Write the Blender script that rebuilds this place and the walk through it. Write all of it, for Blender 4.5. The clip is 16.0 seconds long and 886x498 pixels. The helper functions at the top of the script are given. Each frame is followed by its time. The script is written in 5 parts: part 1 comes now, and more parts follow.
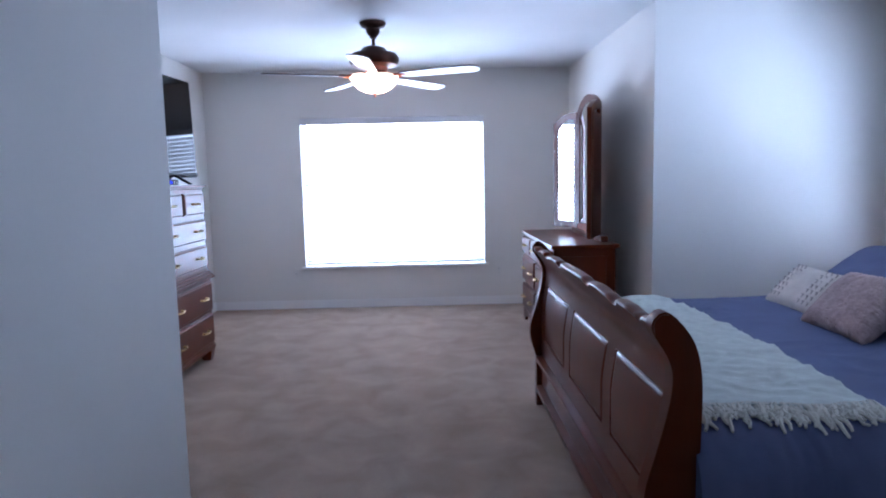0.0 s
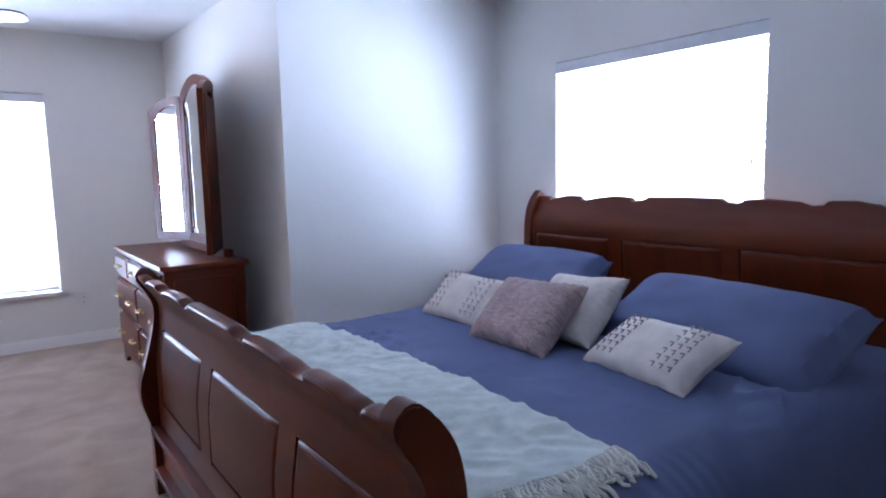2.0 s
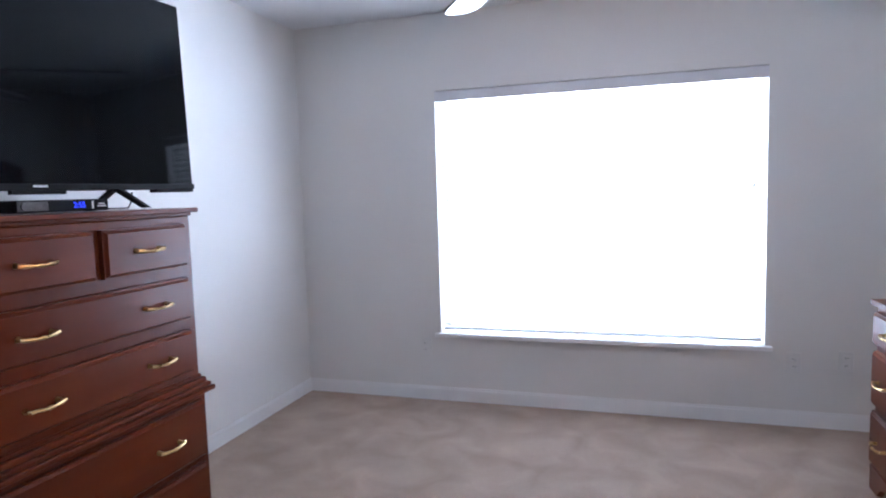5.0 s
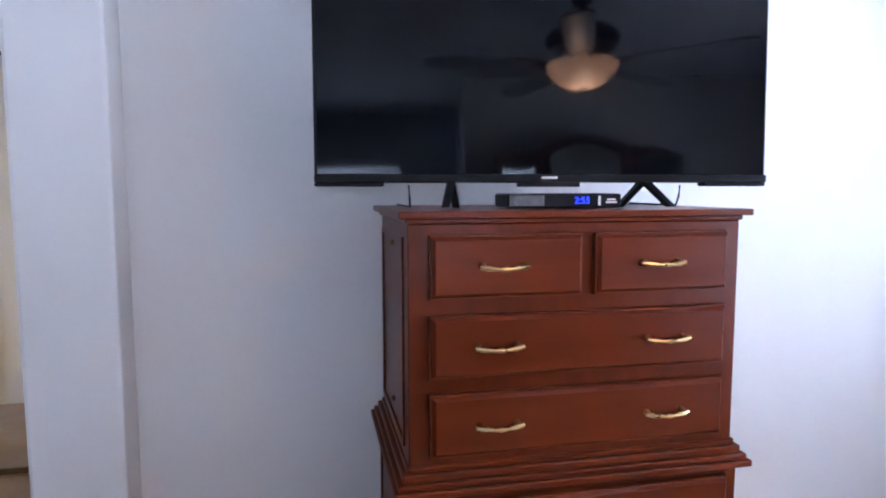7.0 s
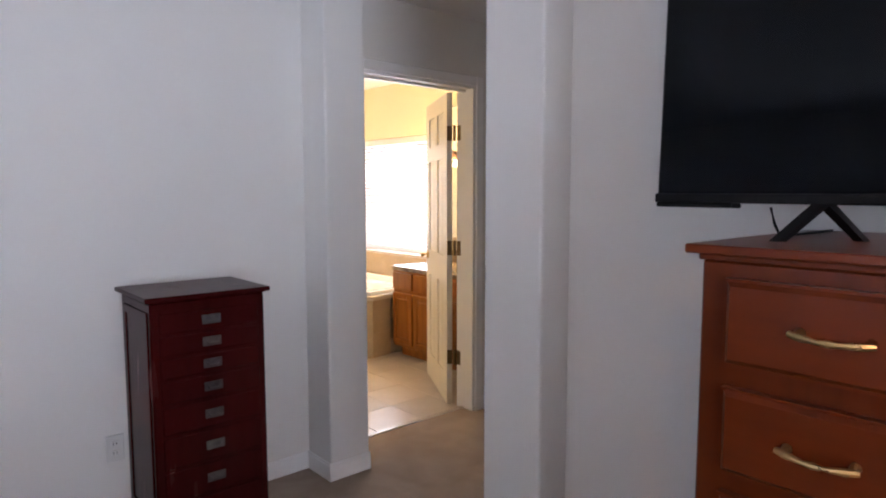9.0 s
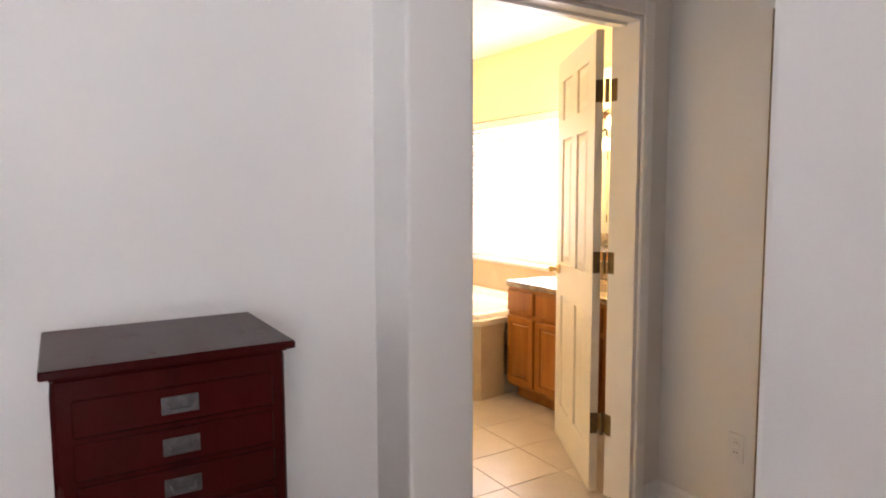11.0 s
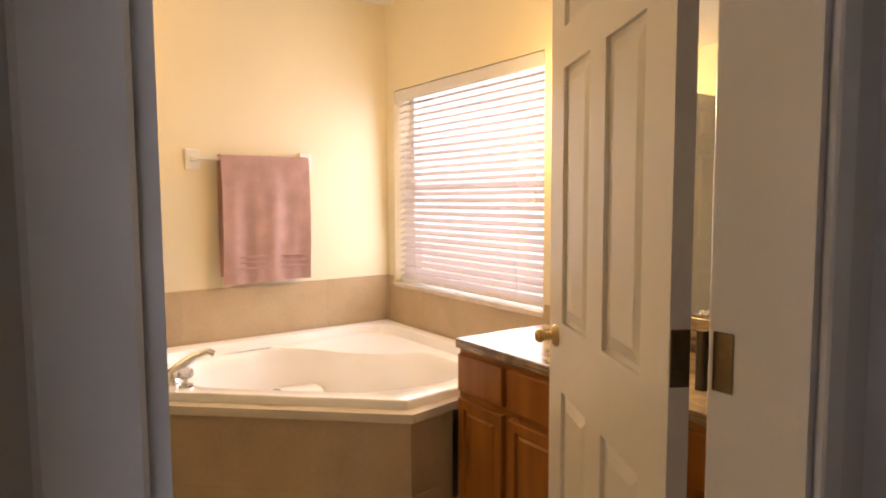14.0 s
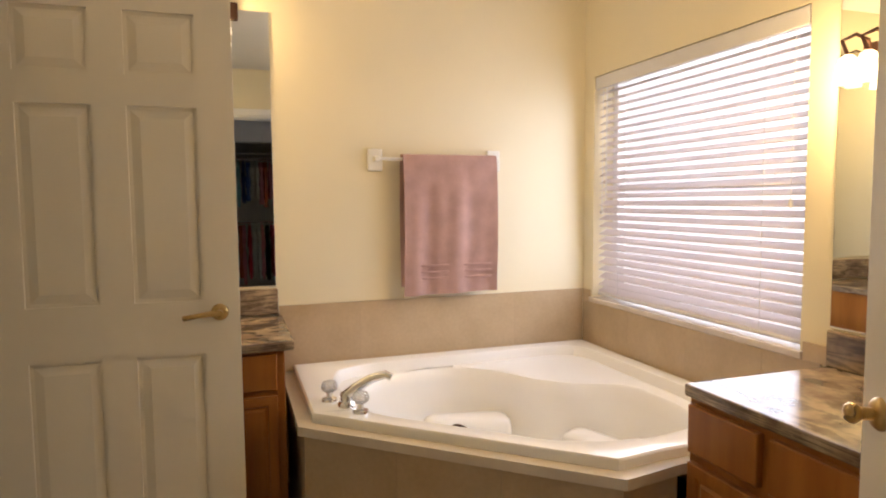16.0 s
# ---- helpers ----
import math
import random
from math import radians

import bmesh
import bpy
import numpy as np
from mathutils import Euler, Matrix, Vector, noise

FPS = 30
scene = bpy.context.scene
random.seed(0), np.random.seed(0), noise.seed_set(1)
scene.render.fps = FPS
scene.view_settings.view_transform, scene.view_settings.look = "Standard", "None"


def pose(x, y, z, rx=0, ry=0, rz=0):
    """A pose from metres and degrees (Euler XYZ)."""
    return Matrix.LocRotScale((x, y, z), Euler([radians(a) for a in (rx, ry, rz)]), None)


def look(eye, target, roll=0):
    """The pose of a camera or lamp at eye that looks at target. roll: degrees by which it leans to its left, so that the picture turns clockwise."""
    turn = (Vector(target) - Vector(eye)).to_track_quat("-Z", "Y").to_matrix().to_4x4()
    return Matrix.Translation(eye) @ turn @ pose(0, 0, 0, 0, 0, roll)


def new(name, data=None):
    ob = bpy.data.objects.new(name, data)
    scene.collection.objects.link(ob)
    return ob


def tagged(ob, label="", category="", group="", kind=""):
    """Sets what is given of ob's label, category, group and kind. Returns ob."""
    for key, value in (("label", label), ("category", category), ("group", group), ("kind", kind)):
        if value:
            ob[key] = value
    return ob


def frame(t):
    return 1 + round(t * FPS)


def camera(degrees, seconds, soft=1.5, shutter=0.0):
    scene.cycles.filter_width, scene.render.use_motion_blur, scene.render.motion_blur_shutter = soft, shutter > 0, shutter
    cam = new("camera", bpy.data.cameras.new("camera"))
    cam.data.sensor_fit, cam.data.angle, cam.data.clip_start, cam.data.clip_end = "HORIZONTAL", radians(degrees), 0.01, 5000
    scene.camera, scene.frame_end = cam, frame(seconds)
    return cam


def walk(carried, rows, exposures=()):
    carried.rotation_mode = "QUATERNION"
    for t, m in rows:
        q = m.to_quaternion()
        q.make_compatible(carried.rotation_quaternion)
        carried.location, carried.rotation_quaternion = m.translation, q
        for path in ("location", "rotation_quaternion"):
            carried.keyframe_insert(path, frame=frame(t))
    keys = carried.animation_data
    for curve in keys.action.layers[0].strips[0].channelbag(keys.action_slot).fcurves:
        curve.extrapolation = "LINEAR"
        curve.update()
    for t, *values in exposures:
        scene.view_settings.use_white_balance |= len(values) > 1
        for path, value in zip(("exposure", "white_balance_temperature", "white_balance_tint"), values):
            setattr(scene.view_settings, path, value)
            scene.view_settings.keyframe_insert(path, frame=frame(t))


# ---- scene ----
cam = camera(70.24, 16.0, 2.0)
PATH = [
    (0, (0.244, 0.348, 1.305), (0.274, 2.336, 1.091), -1.23),
    (0.5, (0.333, 0.584, 1.299), (0.567, 2.559, 1.088), -1.12),
    (1, (0.374, 0.756, 1.280), (0.944, 2.661, 1.062), -1.17),
    (1.5, (0.334, 0.903, 1.294), (1.275, 2.654, 1.070), -1.24),
    (2, (0.338, 1.161, 1.302), (1.506, 2.767, 1.064), -1.29),
    (2.5, (0.268, 1.521, 1.277), (1.448, 3.117, 1.034), -1.29),
    (3, (0.230, 1.882, 1.333), (1.329, 3.534, 1.082), -1.50),
    (3.5, (0.209, 2.194, 1.346), (0.962, 4.031, 1.109), -1.78),
    (4, (0.191, 2.522, 1.350), (0.488, 4.487, 1.120), -1.54),
    (4.5, (0.167, 2.829, 1.352), (0.014, 4.813, 1.144), -1.33),
    (4.7, (0.159, 2.957, 1.342), (-0.176, 4.919, 1.145), -1.50),
    (6.8, (-0.005, 3.852, 1.354), (-1.890, 4.498, 1.179), -0.24),
    (7, (0.008, 3.954, 1.365), (-1.941, 4.362, 1.177), -0.09),
    (7.5, (-0.028, 4.216, 1.390), (-2.012, 4.063, 1.185), -0.21),
    (8, (-0.126, 4.462, 1.400), (-1.979, 3.735, 1.204), -0.43),
    (8.5, (-0.227, 4.673, 1.414), (-1.872, 3.551, 1.231), -0.01),
    (9, (-0.347, 4.721, 1.409), (-1.661, 3.224, 1.226), -0.05),
    (9.5, (-0.453, 4.576, 1.398), (-1.485, 2.873, 1.217), -0.03),
    (9.7, (-0.529, 4.464, 1.407), (-1.536, 2.747, 1.219), 0.19),
    (12, (-1.497, 3.088, 1.297), (-2.597, 1.425, 1.137), -0.08),
    (12.5, (-1.716, 2.828, 1.294), (-2.850, 1.188, 1.134), 0.16),
    (13, (-1.891, 2.620, 1.320), (-3.043, 0.993, 1.155), -0.28),
    (13.5, (-2.039, 2.444, 1.288), (-3.188, 0.815, 1.124), -0.38),
    (14, (-2.182, 2.298, 1.299), (-3.318, 0.660, 1.139), -0.30),
    (14.5, (-2.275, 2.112, 1.275), (-3.372, 0.448, 1.116), -0.38),
    (15, (-2.310, 2.006, 1.282), (-3.338, 0.298, 1.123), -0.40),
    (15.5, (-2.322, 1.938, 1.297), (-3.178, 0.138, 1.137), -0.51),
    (16, (-2.321, 1.879, 1.307), (-2.955, -0.011, 1.155), -0.50),
]
EXPOSURES = [
    (0.0, -0.1, 5350, 20), (1.5, 0.05, 5500, 22), (3.0, 0.5, 5750, 20), (4.0, 0.2, 5800, 18), (4.6, 0.0, 5850, 18), (6.8, 0.58, 5700, 22), (7.5, 0.35, 5900, 22),
    (8.2, -0.12, 6400, 24), (9.0, 0.0, 6600, 22), (9.7, 0.25, 6700, 22), (11.8, 0.48, 8000, 26), (12.6, 0.12, 8200, 33), (13.5, -0.45, 8150, 34), (14.5, -1.2, 6900, 22), (15.3, -1.32, 6800, 23), (16.0, -1.15, 6450, 20),
]
walk(cam, [(t, look(eye, target, roll)) for t, eye, target, roll in PATH], EXPOSURES)

# ---- world and large lights ----
world = bpy.data.worlds.new("sky")
scene.world = world
world.use_nodes = True
wn = world.node_tree.nodes
sky = wn.new("ShaderNodeTexSky")
sky.sky_type, sky.sun_disc = "NISHITA", False
sky.sun_elevation, sky.sun_rotation = radians(50), radians(200)
world.node_tree.links.new(sky.outputs[0], wn["Background"].inputs[0])
wn["Background"].inputs[1].default_value = 0.12


def area_lamp(name, place, target, width, height, watts, colour):
    data = bpy.data.lights.new(name, "AREA")
    data.shape, data.size, data.size_y, data.energy, data.color = "RECTANGLE", width, height, watts, colour
    ob = new(name, data)
    ob.matrix_world = look(place, target)
    return ob


def bulb(name, place, watts, radius=0.03, colour=(1.0, 0.69, 0.29)):
    data = bpy.data.lights.new(name, "POINT")
    data.energy, data.shadow_soft_size, data.color = watts, radius, colour
    ob = new(name, data)
    ob.location = place
    return ob


DAY = (0.62, 0.79, 1.0)
area_lamp("window_light_north", (-0.16, 7.16, 1.20), (-0.16, 4.9, 1.20), 1.86, 1.50, 127, DAY)
area_lamp("window_light_east", (3.50, 3.31, 1.20), (1.2, 3.31, 1.20), 1.29, 1.48, 108, DAY)
area_lamp("window_light_bath", (-4.33, -0.335, 1.38), (-2.0, -0.335, 1.38), 1.25, 1.06, 16, (0.90, 0.95, 1.0))
# added fill in front of the blind, standing in for daylight past the slats
area_lamp("window_fill_bath", (-4.07, -0.335, 1.36), (-2.0, -0.335, 1.25), 1.25, 1.04, 20, (0.72, 0.85, 1.0))
bulb("fan_bulb", (-0.154, 5.015, 2.005), 9, 0.03, (1.0, 0.66, 0.40))
# first three: bulbs of the small fixture built in place of a mirror reflection
for k in range(3):
    bulb("vanity_bulb", (-3.99, 0.522 + 0.06 * k, 1.66), 13.5, 0.02)
for k in range(3):
    bulb("vanity_bulb", (-2.30 + 0.22 * k, -0.95, 2.06), 9.5)


# ---- materials ----
def material(name, colour, rough=0.5, metal=0.0, vary=0.12, scale=8.0, fine=120.0, bump=0.0, spec=0.5, second=None, stretch=None, alike=0.0):
    m = bpy.data.materials.new(name)
    m.use_nodes = True
    nt = m.node_tree
    n, ln = nt.nodes, nt.links
    b = n["Principled BSDF"]
    tc = n.new("ShaderNodeTexCoord")
    mp = n.new("ShaderNodeMapping")
    mp.inputs["Scale"].default_value = stretch or (1, 1, 1)
    ln.new(tc.outputs["Object"], mp.inputs[0])
    big, small = n.new("ShaderNodeTexNoise"), n.new("ShaderNodeTexNoise")
    big.inputs["Scale"].default_value, small.inputs["Scale"].default_value = scale, fine
    big.inputs["Detail"].default_value, small.inputs["Detail"].default_value = 4, 3
    ln.new(mp.outputs[0], big.inputs[0])
    ln.new(mp.outputs[0], small.inputs[0])
    ramp = n.new("ShaderNodeValToRGB")
    lo = second or tuple(c * (1 - vary) for c in colour)
    hi = colour if second else tuple(min(1, c * (1 + vary)) for c in colour)
    ramp.color_ramp.elements[0].position, ramp.color_ramp.elements[1].position = 0.3, 0.7
    ramp.color_ramp.elements[0].color, ramp.color_ramp.elements[1].color = (*lo, 1), (*hi, 1)
    ln.new(big.outputs[0], ramp.inputs[0])
    mix = n.new("ShaderNodeMix")
    mix.data_type, mix.blend_type = "RGBA", "OVERLAY"
    mix.inputs[0].default_value = vary
    ln.new(ramp.outputs[0], mix.inputs[6])
    ln.new(small.outputs[0], mix.inputs[7])
    out = mix.outputs[2]
    if alike:
        info = n.new("ShaderNodeObjectInfo")
        hsv = n.new("ShaderNodeHueSaturation")
        rng = n.new("ShaderNodeMapRange")
        rng.inputs[3].default_value, rng.inputs[4].default_value = 1 - alike, 1 + alike
        ln.new(info.outputs["Random"], rng.inputs[0])
        ln.new(rng.outputs[0], hsv.inputs["Value"])
        ln.new(out, hsv.inputs["Color"])
        out = hsv.outputs[0]
    ln.new(out, b.inputs["Base Color"])
    rr = n.new("ShaderNodeMapRange")
    rr.inputs[3].default_value, rr.inputs[4].default_value = max(0.02, rough * 0.85), min(1, rough * 1.15)
    ln.new(big.outputs[0], rr.inputs[0])
    ln.new(rr.outputs[0], b.inputs["Roughness"])
    b.inputs["Metallic"].default_value, b.inputs["Specular IOR Level"].default_value = metal, spec
    if bump:
        bp = n.new("ShaderNodeBump")
        bp.inputs["Strength"].default_value, bp.inputs["Distance"].default_value = bump, 0.004
        ln.new(small.outputs[0], bp.inputs["Height"])
        ln.new(bp.outputs[0], b.inputs["Normal"])
    return m


def wood(name, dark, light, rough, along=(1, 12, 12), coat=0.0):
    m = material(name, light, rough, 0, 0.04, 2.2, 24.0, 0.0, 0.24, dark, along)
    b = m.node_tree.nodes["Principled BSDF"]
    b.inputs["Coat Weight"].default_value, b.inputs["Coat Roughness"].default_value = coat, 0.18
    return m


def glow(name, colour, strength):
    m = bpy.data.materials.new(name)
    m.use_nodes = True
    b = m.node_tree.nodes["Principled BSDF"]
    b.inputs["Base Color"].default_value = (*colour, 1)
    b.inputs["Emission Color"].default_value, b.inputs["Emission Strength"].default_value = (*colour, 1), strength
    return m


def slat_material(name, colour, through_share):
    m = material(name, colour, 0.45, 0, 0.03, 4.0, 60.0)
    nt = m.node_tree
    tr, mx = nt.nodes.new("ShaderNodeBsdfTranslucent"), nt.nodes.new("ShaderNodeMixShader")
    tr.inputs[0].default_value = (*colour, 1)
    mx.inputs[0].default_value = through_share
    nt.links.new(nt.nodes["Principled BSDF"].outputs[0], mx.inputs[1])
    nt.links.new(tr.outputs[0], mx.inputs[2])
    nt.links.new(mx.outputs[0], nt.nodes["Material Output"].inputs[0])
    return m


def granite(name):
    m = material(name, (0.47, 0.37, 0.25), 0.17, 0, 0.25, 9.0, 70.0, 0.0, 0.45, (0.13, 0.085, 0.065))
    nt = m.node_tree
    v = nt.nodes.new("ShaderNodeTexNoise")
    v.inputs["Scale"].default_value, v.inputs["Detail"].default_value, v.inputs["Distortion"].default_value = 5.5, 8, 1.6
    r = nt.nodes.new("ShaderNodeValToRGB")
    for p, c in ((0.40, (0.05, 0.035, 0.03, 1)), (0.52, (1, 1, 1, 1))):
        e = r.color_ramp.elements[0 if p < 0.5 else 1]
        e.position, e.color = p, c
    mx = nt.nodes.new("ShaderNodeMix")
    mx.data_type, mx.blend_type = "RGBA", "MULTIPLY"
    mx.inputs[0].default_value = 0.6
    b = nt.nodes["Principled BSDF"]
    old = b.inputs["Base Color"].links[0].from_socket
    nt.links.new(v.outputs[0], r.inputs[0])
    nt.links.new(old, mx.inputs[6])
    nt.links.new(r.outputs[0], mx.inputs[7])
    nt.links.new(mx.outputs[2], b.inputs["Base Color"])
    return m


def carpet(name):
    m = material(name, (0.475, 0.375, 0.305), 0.95, 0, 0.30, 4.2, 190.0, 1.0, 0.10, (0.360, 0.278, 0.220))
    for node in m.node_tree.nodes:
        if node.type == "TEX_NOISE" and node.inputs["Scale"].default_value < 10:
            node.inputs["Distortion"].default_value, node.inputs["Detail"].default_value = 0.55, 7
    return m


PAINT = material("wall_paint", (0.77, 0.755, 0.72), 0.6, 0, 0.03, 1.3, 180.0, 0.10, 0.3)
CREAM = material("bath_paint", (0.80, 0.73, 0.54), 0.6, 0, 0.03, 1.3, 180.0, 0.10, 0.3)
CEIL = material("ceiling_paint", (0.78, 0.78, 0.78), 0.8, 0, 0.03, 2.0, 90.0, 0.25, 0.2)
TRIM = material("trim_paint", (0.86, 0.86, 0.85), 0.35, 0, 0.03, 3.0, 80.0, 0.03)
DOORPAINT = material("door_paint", (0.76, 0.72, 0.63), 0.38, 0, 0.03, 3.0, 60.0, 0.04)
CARPET = carpet("carpet_pile")
CHERRY = wood("cherry_wood", (0.094, 0.0150, 0.0024), (0.128, 0.0215, 0.0034), 0.30, (9, 0.9, 9))
CHERRY_X = wood("cherry_wood_across", (0.086, 0.0138, 0.0023), (0.117, 0.0197, 0.0032), 0.30, (0.9, 9, 9))
CHERRY_Z = wood("cherry_wood_upright", (0.086, 0.0138, 0.0023), (0.117, 0.0197, 0.0032), 0.30, (9, 9, 0.9))
MAHOGANY = material("dark_mahogany", (0.050, 0.0045, 0.0045), 0.26, 0, 0.10, 3.0, 30.0, 0.0, 0.13, (0.038, 0.0035, 0.0035), (6, 6, 0.8))
OAK = wood("honey_oak", (0.25, 0.088, 0.016), (0.36, 0.138, 0.028), 0.36, (9, 9, 0.9), 0.15)
BRASS = material("brass", (0.56, 0.40, 0.18), 0.28, 1.0, 0.10, 20.0, 90.0)
OLDBRASS = material("aged_brass", (0.20, 0.145, 0.075), 0.45, 0.9, 0.18, 25.0, 120.0)
PEWTER = material("pewter", (0.12, 0.115, 0.115), 0.42, 1.0, 0.22, 40.0, 150.0)
CHROME = material("chrome", (0.85, 0.86, 0.87), 0.07, 1.0, 0.03, 10.0, 60.0)
BRONZE = material("oiled_bronze", (0.060, 0.032, 0.024), 0.30, 0.85, 0.2, 12.0, 90.0)
COPPERY = material("copper_bronze", (0.40, 0.16, 0.10), 0.30, 1.0, 0.15, 14.0, 80.0)
BLACK = material("black_plastic", (0.008, 0.008, 0.009), 0.48, 0, 0.1, 8.0, 90.0, 0.0, 0.12)
SCREEN = material("tv_screen", (0.0016, 0.002, 0.003), 0.05, 0, 0.05, 2.0, 20.0, 0.0, 0.17)
MIRROR = material("mirror_glass", (0.90, 0.93, 0.92), 0.01, 1.0, 0.0, 2.0, 20.0)
BEDBLUE = material("blue_cotton", (0.124, 0.148, 0.268), 0.85, 0, 0.08, 5.0, 420.0, 0.25, 0.2)
AQUA = material("aqua_woven_wool", (0.64, 0.70, 0.67), 0.95, 0, 0.10, 22.0, 300.0, 0.8, 0.15)
FRINGE = material("cream_fringe", (0.70, 0.69, 0.62), 0.95, 0, 0.10, 18.0, 200.0, 0.5, 0.15)
OFFWHITE = material("offwhite_cotton", (0.76, 0.70, 0.65), 0.9, 0, 0.10, 14.0, 320.0, 0.6, 0.15)
PINKISH = material("dusty_pink_plush", (0.47, 0.36, 0.35), 0.95, 0, 0.16, 26.0, 160.0, 0.9, 0.1)
STITCH = material("grey_stitching", (0.40, 0.35, 0.33), 0.95, 0, 0.1, 20.0, 200.0, 0.3, 0.1)
TOWEL = material("mauve_terry", (0.47, 0.30, 0.27), 0.97, 0, 0.10, 12.0, 260.0, 0.9, 0.1)
ACRYLIC = material("white_acrylic", (0.90, 0.89, 0.86), 0.14, 0, 0.02, 3.0, 40.0, 0.0, 0.6)
TUBTILE = material("beige_wall_tile", (0.52, 0.40, 0.26), 0.30, 0, 0.10, 6.0, 60.0, 0.04, 0.5, (0.45, 0.34, 0.21), None, 0.04)
DECK = material("cream_deck_tile", (0.72, 0.65, 0.54), 0.20, 0, 0.06, 5.0, 50.0, 0.02, 0.5, (0.66, 0.59, 0.48))
FLOORTILE = material("pale_floor_tile", (0.56, 0.49, 0.42), 0.32, 0, 0.10, 5.0, 60.0, 0.04, 0.5, (0.50, 0.43, 0.36), None, 0.05)
TILEGROUT = material("tile_grout", (0.44, 0.34, 0.22), 0.8, 0, 0.1, 20.0, 200.0, 0.2)
GROUT = material("grout", (0.40, 0.35, 0.29), 0.9, 0, 0.1, 20.0, 200.0, 0.2)
GRANITE = granite("brown_granite")
MARBLE = material("sill_marble", (0.62, 0.56, 0.50), 0.2, 0, 0.12, 9.0, 50.0)
SLAT = slat_material("blind_slat", (0.86, 0.85, 0.84), 0.45)
BATHSLAT = slat_material("wood_blind_slat", (0.68, 0.62, 0.63), 0.05)
VALANCE = material("valance_white", (0.70, 0.70, 0.72), 0.5, 0, 0.04, 6.0, 60.0)
PLASTIC = material("white_plastic", (0.74, 0.73, 0.70), 0.35, 0, 0.03, 8.0, 60.0)
BOWL = slat_material("alabaster_glass", (0.95, 0.80, 0.66), 0.8)
SHADE = glow("frosted_shade", (1.0, 0.86, 0.55), 7.0)
DISPLAY = glow("blue_display", (0.02, 0.05, 1.0), 2.0)
BLADE = wood("fan_blade_wood", (0.055, 0.020, 0.014), (0.11, 0.045, 0.03), 0.25, (1, 10, 10), 0.5)
# window light on the blade undersides is put into this pale grey
BLADE_SHEEN = material("blade_underside_sheen", (0.42, 0.43, 0.46), 0.30, 0, 0.06, 6.0, 60.0)


# ---- building blocks ----
def slab(bm, x0, x1, y0, y1, z0, z1, bevel=0.0, seg=1):
    vs = [bm.verts.new((x, y, z)) for z in (z0, z1) for x, y in ((x0, y0), (x1, y0), (x1, y1), (x0, y1))]
    fs = [bm.faces.new([vs[i] for i in q]) for q in ((3, 2, 1, 0), (4, 5, 6, 7), (0, 1, 5, 4), (1, 2, 6, 5), (2, 3, 7, 6), (3, 0, 4, 7))]
    if bevel:
        es = list({e for f in fs for e in f.edges})
        bmesh.ops.bevel(bm, geom=es, offset=bevel, segments=seg, profile=0.6, affect="EDGES")
    return vs


def box(x0, x1, y0, y1, z0, z1, bevel=0.0, seg=1):
    bm = bmesh.new()
    slab(bm, x0, x1, y0, y1, z0, z1, bevel, seg)
    return bm


def lathe(profile, seg=24, place=(0, 0, 0)):
    """A turned body about z; profile rows are radius, height, from bottom to top."""
    bm = bmesh.new()
    rings = []
    for r, z in profile:
        rings.append([bm.verts.new((place[0] + r * math.cos(2 * math.pi * k / seg), place[1] + r * math.sin(2 * math.pi * k / seg), place[2] + z)) for k in range(seg)])
    for a, b in zip(rings, rings[1:]):
        for k in range(seg):
            bm.faces.new((a[k], a[(k + 1) % seg], b[(k + 1) % seg], b[k]))
    bm.faces.new(rings[0][::-1])
    bm.faces.new(rings[-1])
    return bm


def tube(bm, points, radius, seg=8):
    """A round bar along points; radius is one number or one for each point."""
    rad = radius if isinstance(radius, (list, tuple)) else [radius] * len(points)
    pts = [Vector(p) for p in points]
    rings = []
    for i, p in enumerate(pts):
        way = (pts[min(i + 1, len(pts) - 1)] - pts[max(i - 1, 0)]).normalized()
        side = way.cross(Vector((0, 0, 1)) if abs(way.z) < 0.9 else Vector((1, 0, 0))).normalized()
        up = side.cross(way)
        rings.append([bm.verts.new(p + rad[i] * (math.cos(2 * math.pi * k / seg) * side + math.sin(2 * math.pi * k / seg) * up)) for k in range(seg)])
    for a, b in zip(rings, rings[1:]):
        for k in range(seg):
            bm.faces.new((a[k], a[(k + 1) % seg], b[(k + 1) % seg], b[k]))
    bm.faces.new(rings[0][::-1])
    bm.faces.new(rings[-1])
    return bm


def prism(outline, z0, z1, bevel=0.0):
    """An upright solid over a plan outline, given anticlockwise."""
    bm = bmesh.new()
    low = [bm.verts.new((x, y, z0)) for x, y in outline]
    top = [bm.verts.new((x, y, z1)) for x, y in outline]
    bm.faces.new(low[::-1])
    cap = bm.faces.new(top)
    for k in range(len(low)):
        j = (k + 1) % len(low)
        bm.faces.new((low[k], low[j], top[j], top[k]))
    if bevel:
        bmesh.ops.bevel(bm, geom=list(cap.edges), offset=bevel, segments=3, affect="EDGES")
    return bm


def moved(bm, m):
    bmesh.ops.transform(bm, matrix=m, verts=bm.verts)
    return bm


def mesh_of(name, bm, mat, smooth=False):
    bmesh.ops.recalc_face_normals(bm, faces=bm.faces)
    data = bpy.data.meshes.new(name)
    bm.to_mesh(data)
    bm.free()
    data.materials.append(mat)
    if smooth:
        for p in data.polygons:
            p.use_smooth = True
        data.set_sharp_from_angle(angle=radians(38))
    return data


def part(name, bm, mat, parent, label="", smooth=False):
    ob = new(name, mesh_of(name, bm, mat, smooth))
    ob.parent = parent
    if label:
        tagged(ob, label)
    return ob


